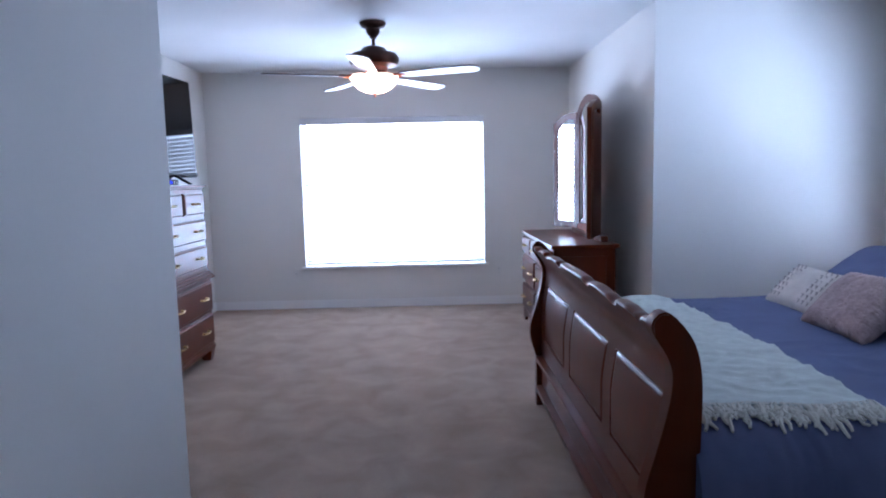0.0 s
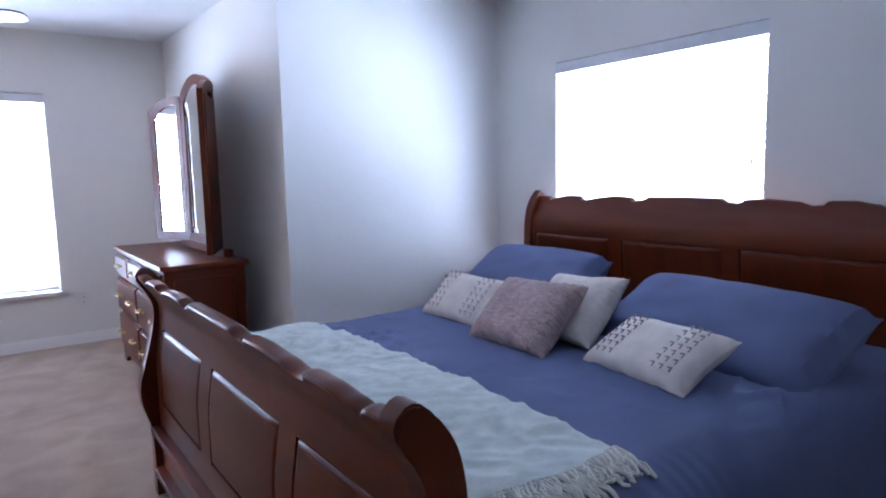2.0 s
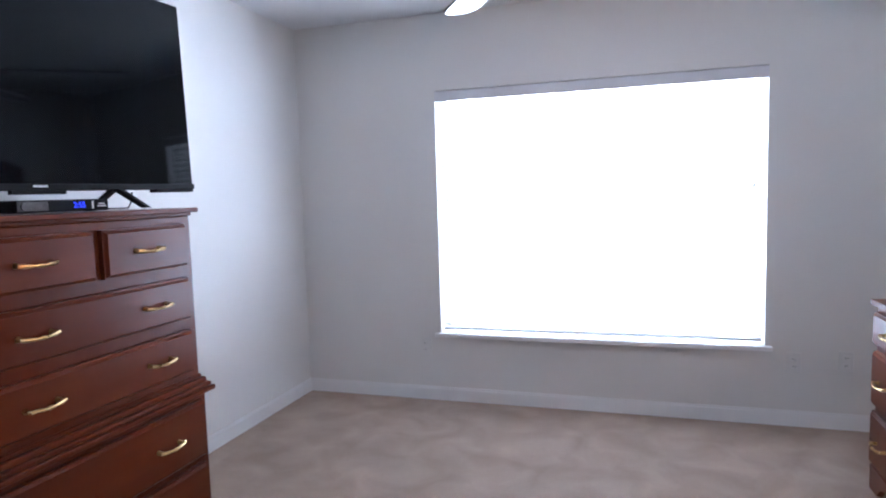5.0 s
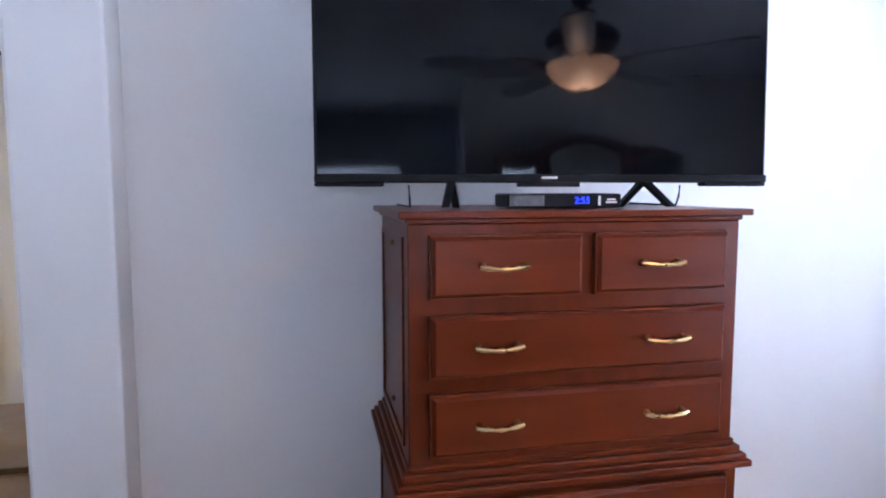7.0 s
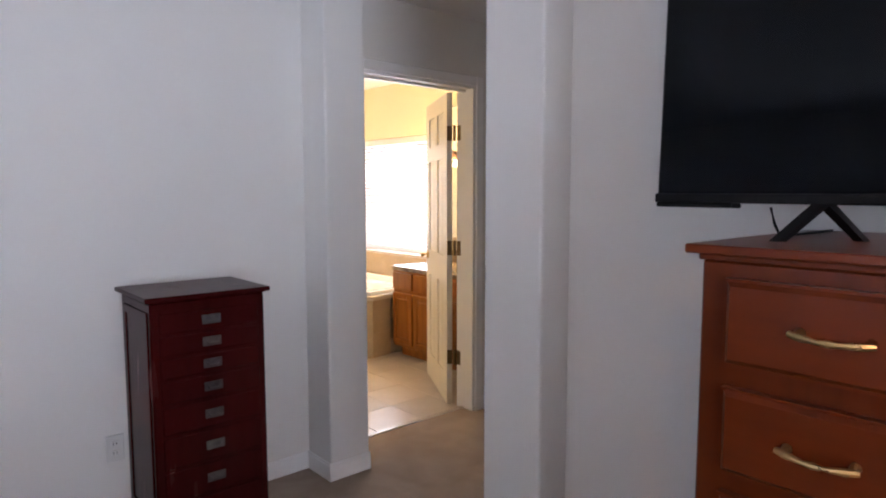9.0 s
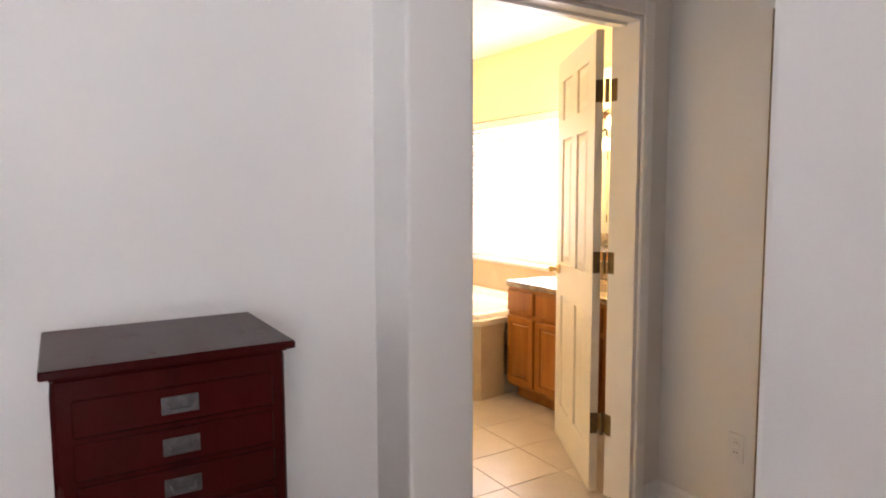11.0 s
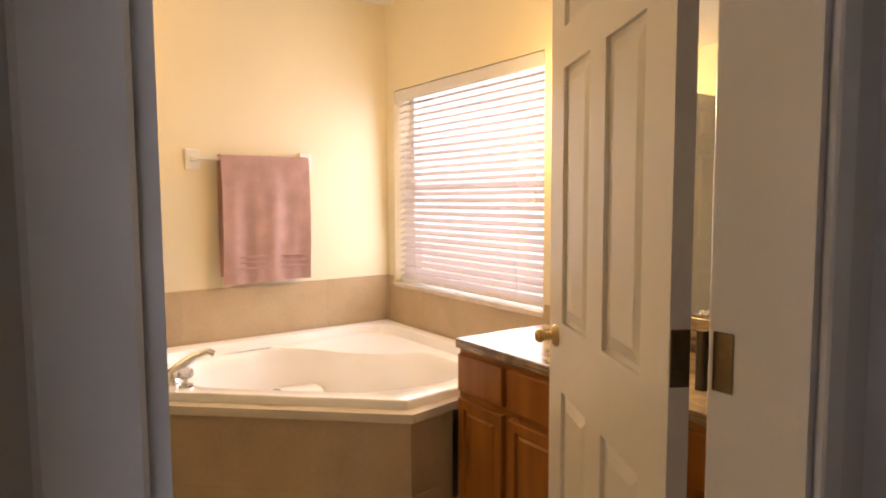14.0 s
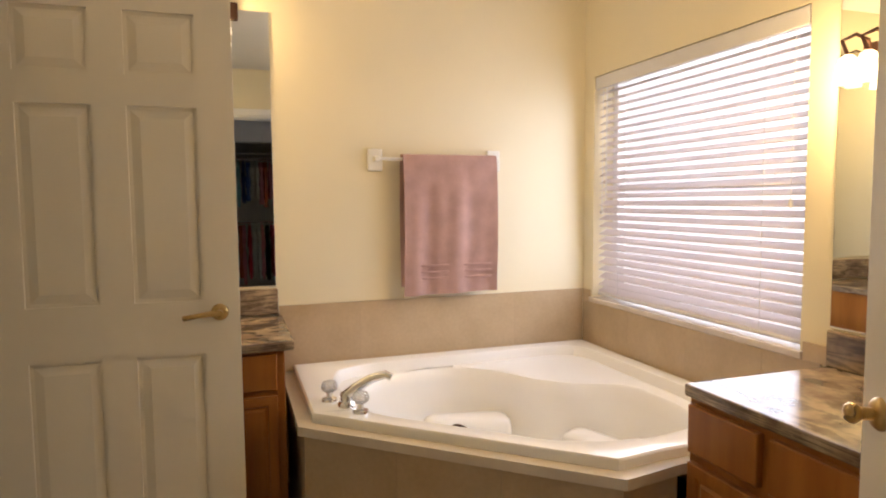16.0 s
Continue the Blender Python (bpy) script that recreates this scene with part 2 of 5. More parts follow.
def thing(name, label, category, place=(0, 0, 0), turn=0.0, group=""):
    ob = new(name)
    ob.empty_display_size = 0.1
    ob.matrix_basis = pose(*place, 0, 0, turn)
    return tagged(ob, label, category, group, "")


def solid(name, bm, mat, label, category, kind="", group="", smooth=False):
    return tagged(new(name, mesh_of(name, bm, mat, smooth)), label, category, group, kind)


def structure(name, bm, mat, label, category):
    return solid(name, bm, mat, label, category, "structure")


# ---- large structure ----
H = 2.444


def wall_x(name, x0, x1, y0, y1, mat, label, holes=()):
    """A wall that runs along x, with holes (start, end, bottom, top)."""
    bm = bmesh.new()
    at = x0
    for a, b, lo, hi in sorted(holes):
        slab(bm, at, a, y0, y1, 0, H)
        if lo > 0:
            slab(bm, a, b, y0, y1, 0, lo)
        slab(bm, a, b, y0, y1, hi, H)
        at = b
    slab(bm, at, x1, y0, y1, 0, H)
    return structure(name, bm, mat, label, "wall")


def wall_y(name, x0, x1, y0, y1, mat, label, holes=()):
    bm = bmesh.new()
    at = y0
    for a, b, lo, hi in sorted(holes):
        slab(bm, x0, x1, at, a, 0, H)
        if lo > 0:
            slab(bm, x0, x1, a, b, 0, lo)
        slab(bm, x0, x1, a, b, hi, H)
        at = b
    slab(bm, x0, x1, at, y1, 0, H)
    return structure(name, bm, mat, label, "wall")


WALLS = "white painted drywall with faint orange-peel texture"
wall_x("wall_north", -2.18, 1.83, 6.93, 7.09, PAINT, WALLS, [(-1.10, 0.785, 0.44, 1.975)])
dresser_wall = wall_y("wall_dresser", 1.70, 1.83, 4.66, 6.93, PAINT, WALLS)
for v in dresser_wall.data.vertices:
    if v.co.x < 1.75:
        v.co.x += 0.013 - 0.018 * (v.co.y - 4.66)
wall_x("wall_jog", 1.713, 3.27, 4.53, 4.66, PAINT, WALLS)
wall_y("wall_east", 3.27, 3.43, -0.45, 4.66, PAINT, WALLS, [(2.655, 3.965, 0.44, 1.965)])
wall_x("wall_south", 0.56, 3.27, -0.45, -0.32, PAINT, WALLS)
wall_x("wall_entry_head", -0.403, 0.56, -0.45, -0.32, PAINT, WALLS, [(-0.30, 0.50, 0.0, 2.04)])
wall_y("wall_entry_side", -0.533, -0.403, -2.9, 1.79, PAINT, WALLS)
wall_x("wall_armoire", -1.96, -0.403, 1.79, 1.92, PAINT, WALLS)
wall_y("wall_corridor_east", 0.56, 0.69, -2.9, -0.45, PAINT, WALLS)
wall_x("wall_corridor_end", -0.403, 0.56, -2.9, -2.78, PAINT, WALLS)
wall_y("wall_television", -2.20, -2.065, 3.41, 6.93, PAINT, WALLS)
structure("wall_nib", box(-2.18, -1.92, 3.15, 3.41, 0, H, 0.012, 2), PAINT, "white drywall wall end with rounded corner bead", "wall")
structure("wall_column", box(-2.116, -1.892, 1.80, 2.133, 0, H, 0.012, 2), PAINT, "white drywall column with rounded corner bead", "wall")
wall_x("wall_bath_door", -3.40, -1.45, 1.745, 1.885, PAINT, WALLS, [(-3.10, -2.245, 0.0, 2.05)])
wall_y("wall_hall_west", -3.40, -3.27, 1.885, 3.30, PAINT, WALLS)
wall_x("wall_closet_front", -3.27, -2.18, 3.17, 3.30, PAINT, WALLS, [(-3.05, -2.25, 0.0, 1.96)])
wall_y("wall_closet_west", -3.40, -3.27, 3.30, 4.95, PAINT, WALLS)
wall_x("wall_closet_back", -3.40, -2.18, 4.95, 5.08, PAINT, WALLS)
wall_y("wall_bath_west", -4.26, -4.10, -1.19, 1.745, CREAM, "cream painted bathroom drywall", [(-0.97, 0.30, 0.80, 1.93)])
wall_x("wall_bath_south", -4.10, -1.45, -1.19, -1.06, CREAM, "cream painted bathroom drywall")
wall_y("wall_bath_east", -1.58, -1.45, -1.06, 1.745, CREAM, "cream painted bathroom drywall", [(-0.40, 0.36, 0.0, 2.04)])
wall_y("wall_bath_recess", -1.10, -0.97, -0.6, 0.6, CREAM, "cream painted drywall beyond an open door")
wall_x("wall_bath_lining", -4.10, -1.58, 1.737, 1.744, CREAM, "cream painted inner face of the bathroom door wall", [(-3.10, -2.245, 0.0, 2.05)])
structure("ceiling", box(-4.3, 3.5, -2.95, 7.1, H, H + 0.12), CEIL, "white textured drywall ceiling", "ceiling")
structure("floor", box(-3.4, 3.5, -2.95, 7.1, -0.12, -0.02), GROUT, "floor slab under the carpet", "floor")
bm = bmesh.new()
slab(bm, -0.403, 3.27, -2.78, 1.92, -0.02, 0.0)
slab(bm, -2.065, 3.27, 1.92, 6.93, -0.02, 0.0)
slab(bm, -3.27, -2.065, 1.79, 4.95, -0.02, 0.0)
structure("carpet", bm, CARPET, "beige wall-to-wall carpet with footprints and vacuum marks", "carpet")
structure("bath_slab", box(-4.3, -1.0, -1.2, 1.79, -0.12, -0.006), GROUT, "grout bed of the bathroom floor", "floor")


def baseboard(name, x0, x1, y0, y1):
    bm = bmesh.new()
    slab(bm, x0, x1, y0, y1, 0, 0.075)
    thin_x, thin_y = x1 - x0 < 0.03, y1 - y0 < 0.03
    slab(bm, x0 + (0.004 if thin_x else 0), x1 - (0.004 if thin_x else 0), y0 + (0.004 if thin_y else 0), y1 - (0.004 if thin_y else 0), 0.075, 0.088)
    return structure(name, bm, TRIM, "white painted wooden baseboard", "baseboard")


baseboard("baseboard_north", -2.065, 1.70, 6.916, 6.929)
dresser_board = baseboard("baseboard_dresser", 1.686, 1.699, 4.53, 6.916)
for v in dresser_board.data.vertices:
    v.co.x += 0.013 - 0.018 * (v.co.y - 4.66)
baseboard("baseboard_jog", 1.713, 3.256, 4.516, 4.529)
baseboard("baseboard_television", -2.064, -2.051, 3.41, 6.916)
baseboard("baseboard_nib", -1.919, -1.906, 3.15, 3.41)
baseboard("baseboard_nib_end", -2.05, -1.92, 3.136, 3.149)
baseboard("baseboard_armoire", -1.878, -0.403, 1.921, 1.934)
baseboard("baseboard_column", -1.891, -1.878, 1.921, 2.133)
baseboard("baseboard_column_north", -2.116, -1.878, 2.134, 2.147)
baseboard("baseboard_hall_west", -3.269, -3.256, 1.885, 2.335)
baseboard("baseboard_hall_south", -3.256, -3.159, 1.886, 1.899)
baseboard("baseboard_entry", -0.402, -0.389, -0.30, 1.92)
baseboard("baseboard_east", 3.256, 3.269, -0.32, 4.516)


# ---- windows and blinds ----
SKYGLOW = glow("overcast_glow", (0.93, 0.97, 1.0), 5.0)
BATHGLOW = glow("bath_sky_glow", (0.98, 0.98, 1.0), 3.0)
solid("backdrop_north", box(-2.2, 2.0, 7.9, 7.93, -0.5, 3.2), SKYGLOW, "bright hazy sky beyond the window", "sky", "structure")
solid("backdrop_east", box(4.2, 4.23, 1.5, 5.0, -0.5, 3.2), SKYGLOW, "bright hazy sky beyond the window", "sky", "structure")
solid("backdrop_bath", box(-5.1, -5.07, -2.2, 1.5, -0.5, 3.2), BATHGLOW, "bright hazy sky beyond the window", "sky", "structure")

GLASS = bpy.data.materials.new("window_glass")
GLASS.use_nodes = True
gn = GLASS.node_tree
tb, gb, mb = gn.nodes.new("ShaderNodeBsdfTransparent"), gn.nodes.new("ShaderNodeBsdfGlossy"), gn.nodes.new("ShaderNodeMixShader")
gb.inputs["Roughness"].default_value, mb.inputs[0].default_value = 0.02, 0.06
gn.links.new(tb.outputs[0], mb.inputs[1])
gn.links.new(gb.outputs[0], mb.inputs[2])
gn.links.new(mb.outputs[0], gn.nodes["Material Output"].inputs[0])


def window(name, width, z0, z1, m):
    """A vinyl window in a wall opening: local x along the wall, y outwards, built at the opening's middle."""
    win = tagged(new(name), "white vinyl window in a plain drywall opening", "window", "", "structure")
    win.matrix_basis = m
    w = width / 2
    zm = (z0 + z1) / 2
    bm = bmesh.new()
    for x0, x1, lo, hi in ((-w + 0.001, -w + 0.04, z0 + 0.005, z1 - 0.001), (w - 0.04, w - 0.001, z0 + 0.005, z1 - 0.001), (-w + 0.04, w - 0.04, z0 + 0.005, z0 + 0.016), (-w + 0.04, w - 0.04, z1 - 0.04, z1 - 0.001)):
        slab(bm, x0, x1, 0.10, 0.15, lo, hi)
    part("window_frame", bm, TRIM, win)
    part("meeting_rail", box(-w + 0.04, w - 0.04, 0.105, 0.145, zm - 0.02, zm + 0.02, 0.003), TRIM, win)
    for lo, hi in ((z0 + 0.016, zm - 0.02), (zm + 0.02, z1 - 0.04)):
        pane = part("pane", box(-w + 0.04, w - 0.04, 0.122, 0.126, lo, hi), GLASS, win)
        pane.visible_shadow = False
    return win


def blind(name, width, z0, z1, m, tilt, mat, step, label, reach=0.0, depth=0.05, lift=0.0):
    """A slatted blind: head rail, valance, slats, bottom rail, cords and a tilt wand."""
    b = thing(name, label, "blind")
    b.matrix_basis = m
    w = width / 2
    part("valance", box(-w - reach, w + reach, -0.024, -0.008, z1 - 0.065, z1 - 0.002, 0.004), VALANCE, b)
    part("head_rail", box(-w + 0.004, w - 0.004, -0.005, 0.045, z1 - 0.05, z1 - 0.004), VALANCE, b)
    part("bottom_rail", box(-w + 0.008, w - 0.008, -0.004, 0.046, z0 + 0.012 + lift, z0 + 0.026 + lift, 0.004), VALANCE, b)
    bm = box(-w + 0.008, w - 0.008, -depth / 2, depth / 2, -0.0014, 0.0014)
    data = mesh_of("slat", bm, mat)
    z = z0 + 0.04 + lift
    rng = random.Random(len(name) * 7)
    while z < z1 - 0.07:
        s = new("slat", data)
        s.parent = b
        s.matrix_basis = pose(0, 0.022, z, tilt + rng.uniform(-1.5, 1.5), rng.uniform(-0.15, 0.15), 0)
        z += step
    for x in (-w * 0.72, 0.0, w * 0.72) if width > 1.5 else (-w * 0.7, w * 0.7):
        for dy in (-0.006, 0.05):
            part("ladder_cord", tube(bmesh.new(), [(x, dy, z0 + 0.02), (x, dy, z1 - 0.05)], 0.0014, 5), VALANCE, b)
    part("tilt_wand", tube(bmesh.new(), [(-w + 0.09, -0.012, z1 - 0.06), (-w + 0.09, -0.014, z1 - 0.62)], 0.004, 6), PLASTIC, b)
    for x, z in ((-w + 0.06, z1 - 0.66), (w - 0.06, z1 - 0.62)):
        cord = part("pull_cord", tube(bmesh.new(), [(x, -0.014, z1 - 0.06), (x, -0.016, z)], 0.0015, 5), VALANCE, b)
        part("tassel", lathe([(0.007, -0.035), (0.008, -0.02), (0.003, 0.0)], 8, (x, -0.016, z)), PLASTIC, cord)
    return b


m_north = pose(-0.1575, 6.945, 0)
m_east = pose(3.285, 3.31, 0, 0, 0, -90)
m_bath = pose(-4.115, -0.335, 0, 0, 0, 90)
window("window_1", 1.885, 0.44, 1.975, m_north)
window("window_2", 1.31, 0.44, 1.965, m_east)
window("window_3", 1.27, 0.80, 1.93, m_bath)
blind("window_blind", 1.875, 0.448, 1.972, pose(-0.1575, 6.955, 0), -32, SLAT, 0.042, "white slatted window blind glowing with daylight", 0.02)
blind("window_blind", 1.30, 0.448, 1.962, pose(3.295, 3.31, 0, 0, 0, -90), -32, SLAT, 0.042, "white slatted window blind glowing behind the headboard", 0.02)
blind("window_blind", 1.26, 0.803, 1.928, pose(-4.125, -0.335, 0, 0, 0, 90), 29, BATHSLAT, 0.0372, "white wooden slat blind half closed over the tub", lift=0.0)
solid("window_sill", box(-1.135, 0.82, 6.895, 7.03, 0.419, 0.444, 0.005, 2), TRIM, "white painted window sill board", "sill", "structure")
solid("window_sill", box(3.235, 3.37, 2.62, 4.0, 0.419, 0.444, 0.005, 2), TRIM, "white painted window sill board", "sill", "structure")
solid("window_sill", box(-4.21, -4.084, -0.985, 0.315, 0.776, 0.801, 0.005, 2), MARBLE, "beige cultured marble window sill", "sill", "structure")


# ---- doors ----
def six_panel_door(name, width, height, m, label, lever=False, pin=(-0.006, 0.024)):
    """Local x from the hinge edge outwards, y through the leaf; panels are sunk into both faces."""
    d = tagged(new(name), label, "door", "", "structure")
    d.matrix_basis = m
    rows = ((0.20, 0.80), (0.98, 1.62), (1.72, height - 0.11))
    st, mid = 0.115, 0.10
    c0, c1 = (st, width / 2 - mid / 2), (width / 2 + mid / 2, width - st)
    bm = bmesh.new()
    slab(bm, 0, st, -0.0175, 0.0175, 0.012, height)
    slab(bm, width - st, width, -0.0175, 0.0175, 0.012, height)
    slab(bm, c0[1], c1[0], -0.0175, 0.0175, 0.012, height)
    zs = [0.012] + [z for r in rows for z in r] + [height]
    for a, b in c0, c1:
        for lo, hi in zip(zs[0::2], zs[1::2]):
            slab(bm, a, b, -0.0175, 0.0175, lo, hi)
    part("stiles_and_rails", bm, DOORPAINT, d)
    for a, b in c0, c1:
        for lo, hi in rows:
            bm = bmesh.new()
            slab(bm, a, b, -0.007, 0.007, lo, hi)
            for s in (-1, 1):
                y = s * 0.007
                v0 = [bm.verts.new((x, y, z)) for x, z in ((a + 0.012, lo + 0.012), (b - 0.012, lo + 0.012), (b - 0.012, hi - 0.012), (a + 0.012, hi - 0.012))]
                v1 = [bm.verts.new((x, y + s * 0.008, z)) for x, z in ((a + 0.04, lo + 0.04), (b - 0.04, lo + 0.04), (b - 0.04, hi - 0.04), (a + 0.04, hi - 0.04))]
                bm.faces.new(v1)
                for k in range(4):
                    bm.faces.new((v0[k], v0[(k + 1) % 4], v1[(k + 1) % 4], v1[k]))
            part("panel", bm, DOORPAINT, d)
    for s in (-1, 1):
        kx = width - 0.065
        lock = part("rosette", moved(lathe([(0.029, 0), (0.028, 0.006), (0.022, 0.012), (0.011, 0.014), (0.011, 0.04)], 20), pose(kx, s * 0.0175, 0.937, -90 * s)), BRASS, d, "polished brass rosette", True)
        bm = bmesh.new()
        if lever:
            tube(bm, [(kx, s * 0.055, 0.937), (kx - 0.03, s * 0.058, 0.939), (kx - 0.075, s * 0.056, 0.933), (kx - 0.115, s * 0.054, 0.926)], [0.012, 0.010, 0.008, 0.009], 10)
        else:
            bm.free()
            bm = moved(lathe([(0.008, 0.030), (0.014, 0.034), (0.018, 0.041), (0.018, 0.048), (0.013, 0.055), (0.004, 0.058)], 20), pose(kx, s * 0.0175, 0.937, -90 * s))
        part("knob", bm, BRASS, d, "polished brass knob", True)
    for z in (0.325, 1.043, 1.775):
        h = part("hinge", tube(bmesh.new(), [(*pin, z - 0.048), (*pin, z + 0.048)], 0.0095, 10), OLDBRASS, d, "aged brass butt hinge", True)
        part("leaf_plate", box(-0.0025, -0.0003, -0.0165, 0.0165, z - 0.047, z + 0.047, 0.001), OLDBRASS, h)
    return d


def casing(name, x0, x1, top, y0, y1, m=None):
    """Trim round an opening that runs along x, on one face."""
    bm = bmesh.new()
    w = 0.058
    for a, b in ((x0 - w, x0), (x1, x1 + w)):
        slab(bm, a, b, y0, y1, 0, top + w, 0.004)
    slab(bm, x0, x1, y0, y1, top, top + w, 0.004)
    c = structure(name, bm, TRIM, "white painted door casing", "trim")
    if m:
        c.matrix_basis = m
    return c


casing("trim_bath_door", -3.10, -2.245, 2.05, 1.886, 1.902)
casing("trim_bath_door_inside", -3.10, -2.245, 2.05, 1.720, 1.736)
bm = bmesh.new()
slab(bm, -3.10, -3.085, 1.738, 1.885, 0, 2.05)
slab(bm, -2.260, -2.245, 1.738, 1.885, 0, 2.05)
slab(bm, -3.085, -2.260, 1.738, 1.885, 2.035, 2.05)
slab(bm, -2.272, -2.260, 1.785, 1.82, 0, 2.035)
slab(bm, -3.085, -2.272, 1.785, 1.82, 2.023, 2.035)
structure("jamb_bath_door", bm, TRIM, "white painted door jamb with a stop", "trim")
DOOR_TURN = -119.5
six_panel_door("door_1", 0.725, 2.03, pose(-3.072, 1.729, 0, 0, 0, DOOR_TURN) @ pose(0.014, 0.030, 0), "white six-panel bathroom door standing open on brass hinges", False, (-0.014, -0.030))
for z in (0.325, 1.043, 1.775):
    structure("hinge_plate", box(-3.0847, -3.0825, 1.740, 1.774, z - 0.047, z + 0.047, 0.001), OLDBRASS, "aged brass hinge plate on the door jamb", "hinge")
six_panel_door("door_2", 0.755, 2.03, pose(-1.585, -0.41, 0, 0, 0, 178.5), "white six-panel door standing open before the small vanity", True)
six_panel_door("door_3", 0.785, 2.03, pose(-0.241, -0.30, 0, 0, 0, 91), "white six-panel bedroom entry door standing wide open", True)
casing("trim_entry", -0.30, 0.50, 2.04, -0.319, -0.303)
structure("threshold", box(-3.085, -2.260, 1.775, 1.805, -0.004, 0.008, 0.003), MARBLE, "pale stone threshold strip", "trim")
closet_mirror = tagged(new("door_4"), "mirrored sliding closet door with a thin dark frame", "door", "", "structure")
part("mirror_pane", box(-3.262, -3.258, 2.355, 3.13, 0.04, 1.97), MIRROR, closet_mirror)
bm = bmesh.new()
slab(bm, -3.268, -3.252, 2.335, 2.355, 0.01, 1.99)
slab(bm, -3.268, -3.252, 3.13, 3.15, 0.01, 1.99)
slab(bm, -3.268, -3.252, 2.355, 3.13, 0.01, 0.04)
slab(bm, -3.268, -3.252, 2.355, 3.13, 1.97, 1.99)
part("mirror_frame", bm, OLDBRASS, closet_mirror)


# ---- wooden furniture ----
def bail_handle(parent, y, z, x, length=0.126, out=1, mat=None):
    """A brass pull on a front that faces along x: two bosses and a turned bar."""
    h = length / 2
    bm = bmesh.new()
    pts = [(x + out * 0.018, y - h, z), (x + out * 0.024, y - h * 0.7, z - 0.002), (x + out * 0.030, y - h * 0.25, z - 0.004), (x + out * 0.031, y, z - 0.004), (x + out * 0.030, y + h * 0.25, z - 0.004), (x + out * 0.024, y + h * 0.7, z - 0.002), (x + out * 0.018, y + h, z)]
    tube(bm, pts, [0.0055, 0.007, 0.004, 0.0065, 0.004, 0.007, 0.0055], 8)
    for s in (-1, 1):
        tube(bm, [(x - out * 0.001, y + s * h * 0.82, z), (x + out * 0.020, y + s * h * 0.82, z)], [0.009, 0.005], 8)
    return part("handle", bm, mat or BRASS, parent, "turned brass pull", True)


def drawer(parent, y0, y1, z0, z1, x, out, handles, mat=None):
    """A lipped drawer front that faces along x, proud of the carcass by 27 mm."""
    bm = bmesh.new()
    a, b, c = x, x + out * 0.018, x + out * 0.027
    slab(bm, min(a, b), max(a, b), y0, y1, z0, z1)
    d, e = 0.005, 0.013
    lo = [bm.verts.new((b, y, z)) for y, z in ((y0 + d, z0 + d), (y1 - d, z0 + d), (y1 - d, z1 - d), (y0 + d, z1 - d))]
    hi = [bm.verts.new((c, y, z)) for y, z in ((y0 + e, z0 + e), (y1 - e, z0 + e), (y1 - e, z1 - e), (y0 + e, z1 - e))]
    bm.faces.new(hi)
    for k in range(4):
        bm.faces.new((lo[k], lo[(k + 1) % 4], hi[(k + 1) % 4], hi[k]))
    d = part("drawer", bm, mat or CHERRY, parent)
    for y in handles:
        bail_handle(d, y, (z0 + z1) / 2 + 0.002, c, 0.120, out)
    return d


def moulding(x0, x1, y0, y1, rows):
    """Stacked strips round a carcass: rows of overhang, bottom, top."""
    bm = bmesh.new()
    for o, lo, hi in rows:
        slab(bm, x0 - o, x1 + o, y0 - o, y1 + o, lo, hi, 0.003)
    return bm


